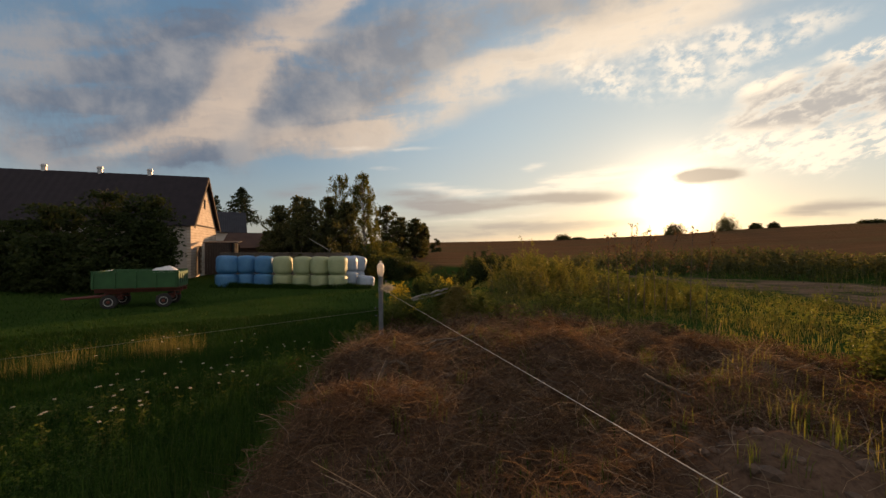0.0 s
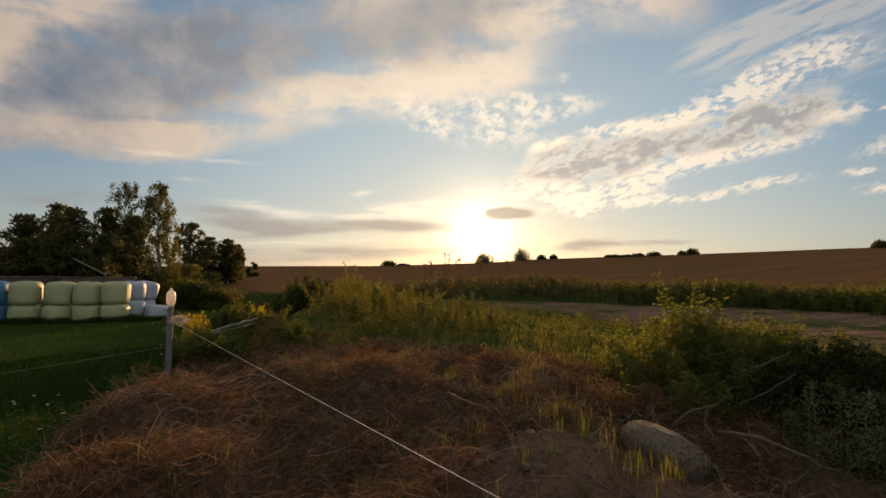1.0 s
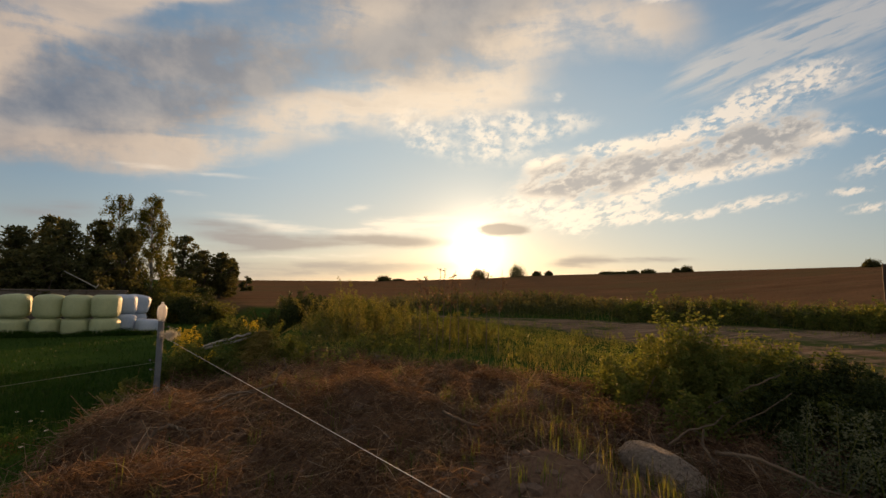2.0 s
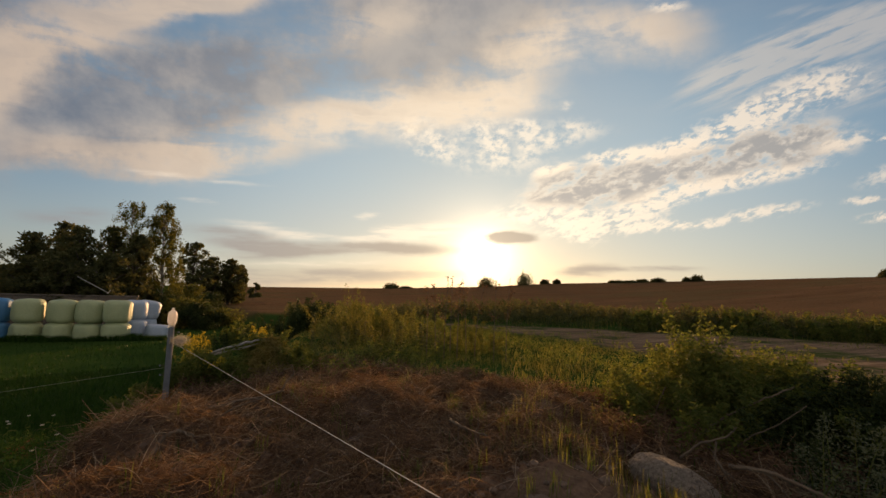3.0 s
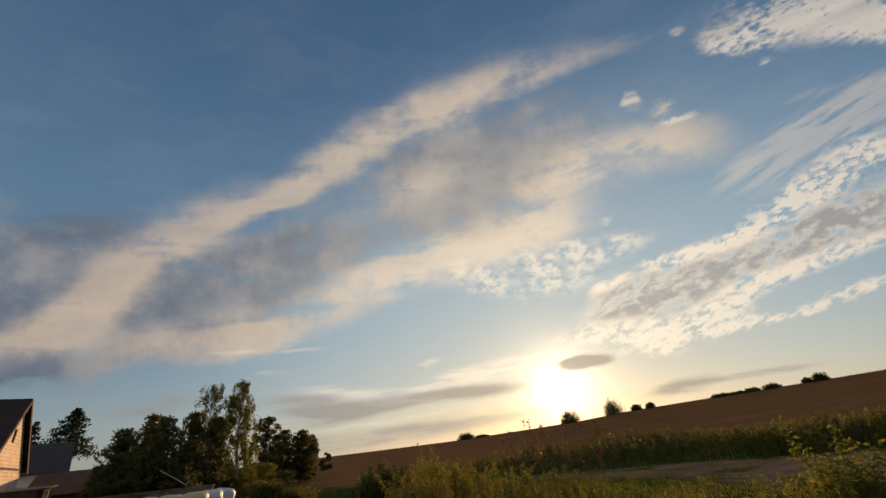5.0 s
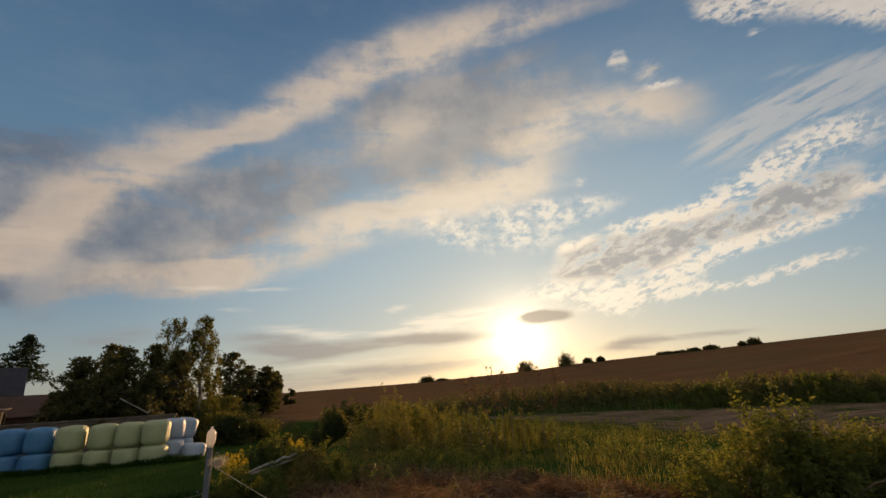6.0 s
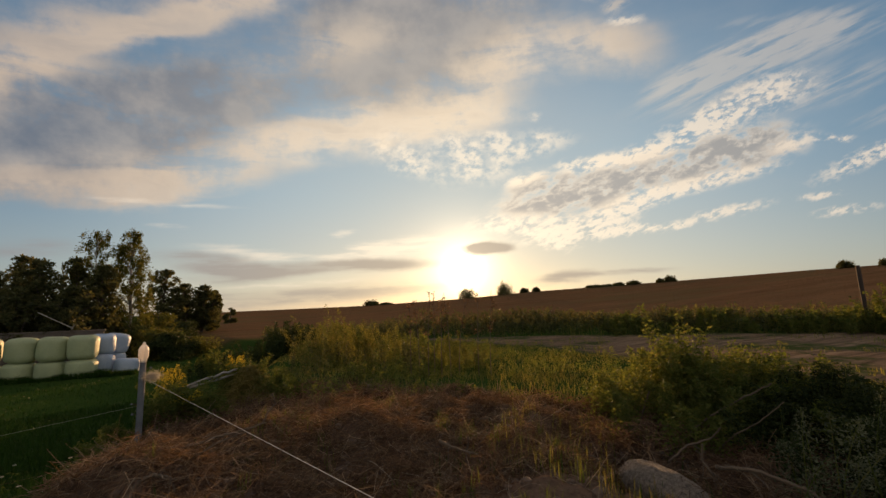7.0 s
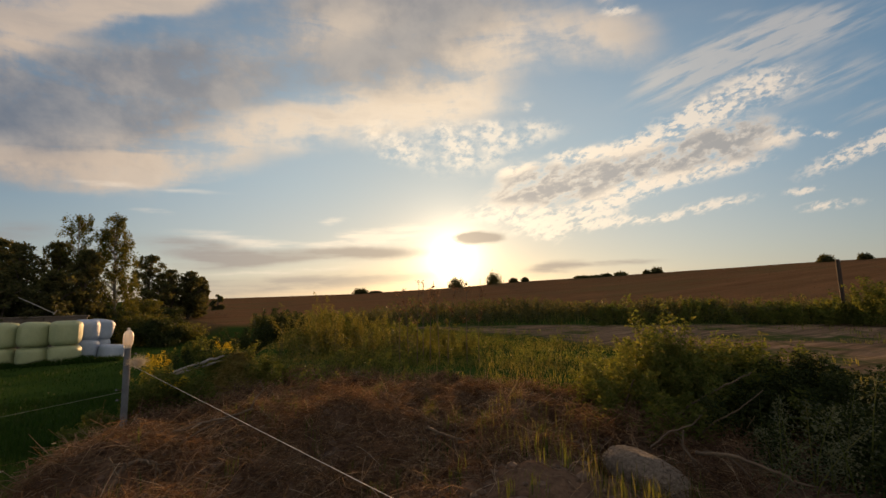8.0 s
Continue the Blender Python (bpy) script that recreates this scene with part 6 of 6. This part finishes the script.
# ---- bushes and tall plants near by ----
def herb_bush(name, x, y, plants, spread, high, seed, label, tip=None, mat=M_WEED, leaf=0.024, leaves=330):
    r = np.random.default_rng(seed)
    z0 = float(ground_z(x, y))
    t = thing(name, pose(x, y, z0), label=label, category="bush")
    px, py = r.normal(0, spread[0], plants), r.normal(0, spread[1], plants)
    fall = np.exp(-0.35 * ((px / spread[0]) ** 2 + (py / spread[1]) ** 2))
    hi = high * (0.45 + 0.6 * fall) * r.uniform(0.75, 1.12, plants)
    at = np.stack([px, py, ground_z(px + x, py + y) - z0], -1)
    stems, pts = [], []
    s = np.linspace(0, 1, 5)
    for k in range(plants):
        d = r.normal(0, 0.22, 2)
        path = at[k] + np.stack([d[0] * s ** 1.5 * hi[k], d[1] * s ** 1.5 * hi[k], s * hi[k]], -1)
        stems.append(tube_arrays(path, 0.006 * (1 - 0.8 * s) + 0.001, 4))
        u = r.uniform(0.1, 1, leaves)
        p = at[k] + np.stack([d[0] * u ** 1.5 * hi[k], d[1] * u ** 1.5 * hi[k], u * hi[k]], -1)
        pts.append(p + r.normal(0, 1, (leaves, 3)) * np.array([0.09, 0.09, 0.04]) * (1.25 - u)[:, None])
    tagged(part("stalk_mass", mesh_np("stalk_mass", *join_arrays(stems), M_WEED), M_WEED, t), kind="stuff")
    pts = np.concatenate(pts)
    tagged(part("foliage", mesh_np("foliage", *leaf_cards(pts, leaf * r.uniform(0.5, 1.3, len(pts)), 0.05, 1.9), mat), mat, t), kind="stuff")
    return t


herb_bush("mugwort_bush", *polar(55.5, 6.4), 110, (0.50, 0.50), 0.92, 201, "rambling green mugwort bush beside the heap")
herb_bush("mugwort_bush", *polar(62.5, 6.1), 110, (0.50, 0.50), 0.86, 202, "rambling green mugwort bush beside the heap")
herb_bush("nettle_bush", *polar(69.5, 5.7), 100, (0.42, 0.45), 0.76, 203, "dense dark nettle bush beside the heap", mat=M_LEAF_DARK, leaf=0.022, leaves=330)
herb_bush("nettle_bush", *polar(77.5, 5.0), 90, (0.45, 0.4), 0.55, 204, "dense dark nettle bush beside the heap", mat=M_LEAF_DARK, leaf=0.022, leaves=320)
herb_bush("mugwort", *polar(54.8, 6.1), 14, (0.11, 0.11), 1.42, 205, "tall leafy mugwort standing over the bush", leaf=0.03, leaves=260)
herb_bush("herb_bush", *polar(50, 7.0), 26, (0.3, 0.3), 0.42, 206, "low green herbs at the bush's foot")
herb_bush("mugwort", *polar(71.5, 4.4), 9, (0.24, 0.24), 0.98, 207, "grey-green mugwort among the nettles", leaf=0.013, leaves=320, mat=M_GREYLEAF)
herb_bush("mugwort", *polar(66.5, 4.7), 4, (0.12, 0.12), 0.85, 209, "grey-green mugwort among the nettles", leaf=0.013, leaves=300, mat=M_GREYLEAF)
herb_bush("herb_bush", *polar(27.6, 11.5), 22, (0.35, 0.3), 0.95, 208, "yellowish weed clump on the bank", mat=M_LEAF_BIRCH)


def goldenrod(x, y, stems_n, spread, high, seed):
    r = np.random.default_rng(seed)
    t = thing("goldenrod", stand(x, y), label="goldenrod clump with yellow flower plumes", category="flower", group="goldenrod by the post")
    stems, leaves_at, bloom = [], [], []
    s = np.linspace(0, 1, 5)
    for k in range(stems_n):
        bx, by = r.normal(0, spread, 2)
        hi = high * r.uniform(0.8, 1.05)
        lean = r.normal(0, 0.10, 2)
        stems.append(tube_arrays(np.stack([bx + lean[0] * s * hi, by + lean[1] * s * hi, s * hi], -1), 0.006 - 0.004 * s, 4))
        u = r.uniform(0.1, 0.85, 30)
        leaves_at.append(np.stack([bx + lean[0] * u * hi + r.normal(0, 0.05, 30), by + lean[1] * u * hi + r.normal(0, 0.05, 30), u * hi], -1))
        u = r.uniform(0.0, 1, 150)
        rad = 0.060 * (1 - u) ** 0.7 + 0.01
        a = r.uniform(0, 6.28, 150)
        bloom.append(np.stack([bx + lean[0] * hi + rad * np.cos(a), by + lean[1] * hi + rad * np.sin(a), hi * 0.80 + u * 0.25 * hi], -1))
    tagged(part("stalk_mass", mesh_np("stalk_mass", *join_arrays(stems), M_WEED), M_WEED, t), kind="stuff")
    p = np.concatenate(leaves_at)
    part("foliage", mesh_np("foliage", *leaf_cards(p, 0.05 * r.uniform(0.6, 1.3, len(p)), 0.1, 2.4), M_WEED), M_WEED, t)
    p = np.concatenate(bloom)
    tagged(part("bloom", mesh_np("bloom", *leaf_cards(p, 0.014 * r.uniform(0.6, 1.4, len(p)), 0.0, 1.3), M_GOLD), M_GOLD, t, "yellow plumes"), kind="stuff")
    return t


def gold_high(x, y, top):
    return top - float(ground_z(x, y))


goldenrod(-0.86, 7.95, 9, 0.07, gold_high(-0.86, 7.95, 1.80), 301)
goldenrod(-0.02, 8.7, 9, 0.10, gold_high(-0.02, 8.7, 1.80), 302)
goldenrod(-0.62, 7.4, 4, 0.10, gold_high(-0.62, 7.4, 1.48), 305)
herb_bush("herb_bush", 0.25, 8.35, 40, (0.35, 0.25), 0.7, 306, "leafy herbs round the goldenrod")
herb_bush("herb_bush", -0.75, 7.5, 40, (0.28, 0.25), 0.65, 307, "leafy herbs at the post's foot")
herb_bush("herb_bush", -1.55, 7.2, 24, (0.3, 0.3), 0.7, 308, "leafy herbs at the post's foot")


def dry_stalk(x, y, top, seed):
    r = np.random.default_rng(seed)
    high = top - float(ground_z(x, y))
    t = thing("dry_stalk", stand(x, y), label="tall dry weed stalk with seed heads", category="weed", group="dry stalks against the sky")
    s = np.linspace(0, 1, 7)
    bend = r.normal(0, 0.12, 2)
    path = np.stack([bend[0] * s ** 2, bend[1] * s ** 2, s * high], -1)
    pieces, pts = [tube_arrays(path, 0.009 * (1 - 0.7 * s) + 0.0015, 4)], []
    for k in range(9):
        u = r.uniform(0.45, 0.98)
        a = r.uniform(0, 6.28)
        b = path[-1] * u + np.array([bend[0] * (u * u - u), bend[1] * (u * u - u), 0])
        ln = r.uniform(0.10, 0.28) * (1.3 - u)
        q = b + np.stack([math.cos(a) * ln * s, math.sin(a) * ln * s, ln * 1.3 * s], -1)
        pieces.append(tube_arrays(q, 0.003 * (1 - 0.7 * s) + 0.001, 3))
        pts.append(q[2:] + r.normal(0, 0.012, (5, 3)))
        pts.append(q[3:] + r.normal(0, 0.015, (4, 3)))
    part("stem", mesh_np("stem", *join_arrays(pieces), M_ROOT), M_ROOT, t)
    p = np.concatenate(pts)
    tagged(part("seed_tuft", mesh_np("seed_tuft", *leaf_cards(p, 0.03 * r.uniform(0.7, 1.4, len(p)), 0.0, 1.6), M_HAY), M_HAY, t), kind="stuff")
    return t


for k, (x, y, top) in enumerate([(3.75, 9.27, 2.74), (3.94, 9.19, 2.82), (4.13, 9.11, 3.0), (4.26, 9.05, 2.96), (4.41, 8.98, 2.9), (4.6, 8.88, 2.98), (4.78, 8.79, 2.83), (5.17, 8.56, 2.93), (5.41, 8.41, 2.98)]):
    dry_stalk(x, y, top, 400 + k)

r9 = np.random.default_rng(99)
clump = r9.normal(0, 1, (900, 3)) * np.array([0.20, 0.14, 0.0])
lift = 0.52 * np.exp(-(clump[:, 0] / 0.3) ** 2 - (clump[:, 1] / 0.22) ** 2)
at = on_ground(clump[:, 0] + 0.26, clump[:, 1] + 8.15) + np.stack([0 * lift, 0 * lift, lift + 0.05], -1)
stuff("dry_tuft", strands(at, r9.uniform(0.15, 0.4, 900), 0.010, -0.1, 0.35, 0.7, None, 1.1), M_DRYGRASS, "drooping pale tuft of dead grass by the logs", "grass")

# shrubs and tall herbs where the lawn meets the bank
for k, (az, r, plants, sx, high, mat, word) in enumerate([(2.0, 21, 60, 0.9, 1.5, M_LEAF_DARK, "dark bramble clump beside the lawn"), (5.0, 22.5, 70, 1.1, 1.6, M_LEAF_DARK, "dark bramble clump beside the lawn"),
                                                         (8.0, 21.5, 50, 0.8, 1.35, M_LEAF_DARK, "dark bramble clump beside the lawn"), (-1.2, 23, 40, 0.9, 1.1, M_WEED, "green bramble clump beside the lawn"),
                                                         (11.8, 13.6, 22, 0.5, 1.7, M_ROUGH, "tall yellow-green weeds on the bank"), (14.6, 13.4, 24, 0.6, 1.45, M_ROUGH, "tall yellow-green weeds on the bank"),
                                                         (9.2, 14.4, 18, 0.55, 1.4, M_ROUGH, "tall yellow-green weeds on the bank"), (18.0, 13.5, 20, 0.6, 1.15, M_ROUGH, "tall yellow-green weeds on the bank"),
                                                         (12.8, 17.5, 40, 0.6, 1.3, M_WEED, "tall green weeds on the bank"), (22.0, 14.0, 18, 0.6, 1.0, M_WEED, "tall green weeds on the bank")]):
    herb_bush("weed_clump", *polar(az, r), plants, (sx, sx * 0.8), high, 500 + k, word, mat=mat, leaf=0.05 if r > 16 else 0.028, leaves=230 if r < 16 else 170)
for k, (x, y, high) in enumerate([(-1.95, 6.7, 0.5), (-2.3, 7.3, 0.45), (-1.75, 7.6, 0.55), (-2.9, 8.2, 0.4), (-2.1, 5.9, 0.4)]):
    herb_bush("dock", x, y, 5, (0.12, 0.12), high, 540 + k, "rusty brown dock gone to seed", mat=M_DOCK, leaf=0.018, leaves=90)
for k, (az, r, plants, sx, high) in enumerate([(73.6, 26.0, 60, 0.8, 2.0), (70.2, 26.6, 40, 0.8, 1.1), (66.5, 27.0, 40, 0.9, 1.0), (59.0, 26.5, 40, 0.9, 1.1), (50.0, 25.5, 40, 0.9, 0.9), (76.0, 25.5, 50, 0.9, 1.5)]):
    herb_bush("verge_bush", *polar(az, r), plants, (sx, sx), high, 560 + k, "scrubby green bush on the track's far verge", mat=M_WEED, leaf=0.06, leaves=160)

# stones, lumps and grass tufts along the track
x, y = sector(1500, 28, 92, 12, 31, 0.6, r8)
keep = track_mask(x, y) > 0.3
x, y = x[keep], y[keep]
sz = 0.010 + 0.055 * r8.uniform(0, 1, len(x)) ** 7
stuff("track_lumps", repeat(cv, cf, on_ground(x, y), r8.uniform(0, 6.28, len(x)), np.stack([sz * 1.3, sz, sz * 0.6], -1)), M_CLOD, "lumps of dry soil on the track", "soil")
x, y = sector(11000, 28, 92, 11, 31, 0.6, r8)
keep = (track_mask(x, y) > 0.3) & (ripple(x, y, 0.9, 4.4) > 0.22)
x, y = x[keep], y[keep]
stuff("track_grass", blades(on_ground(x, y), r8.uniform(0.05, 0.2, len(x)), 0.02, 0.8), M_ROUGH, "sparse grass tufts on the track", "grass")
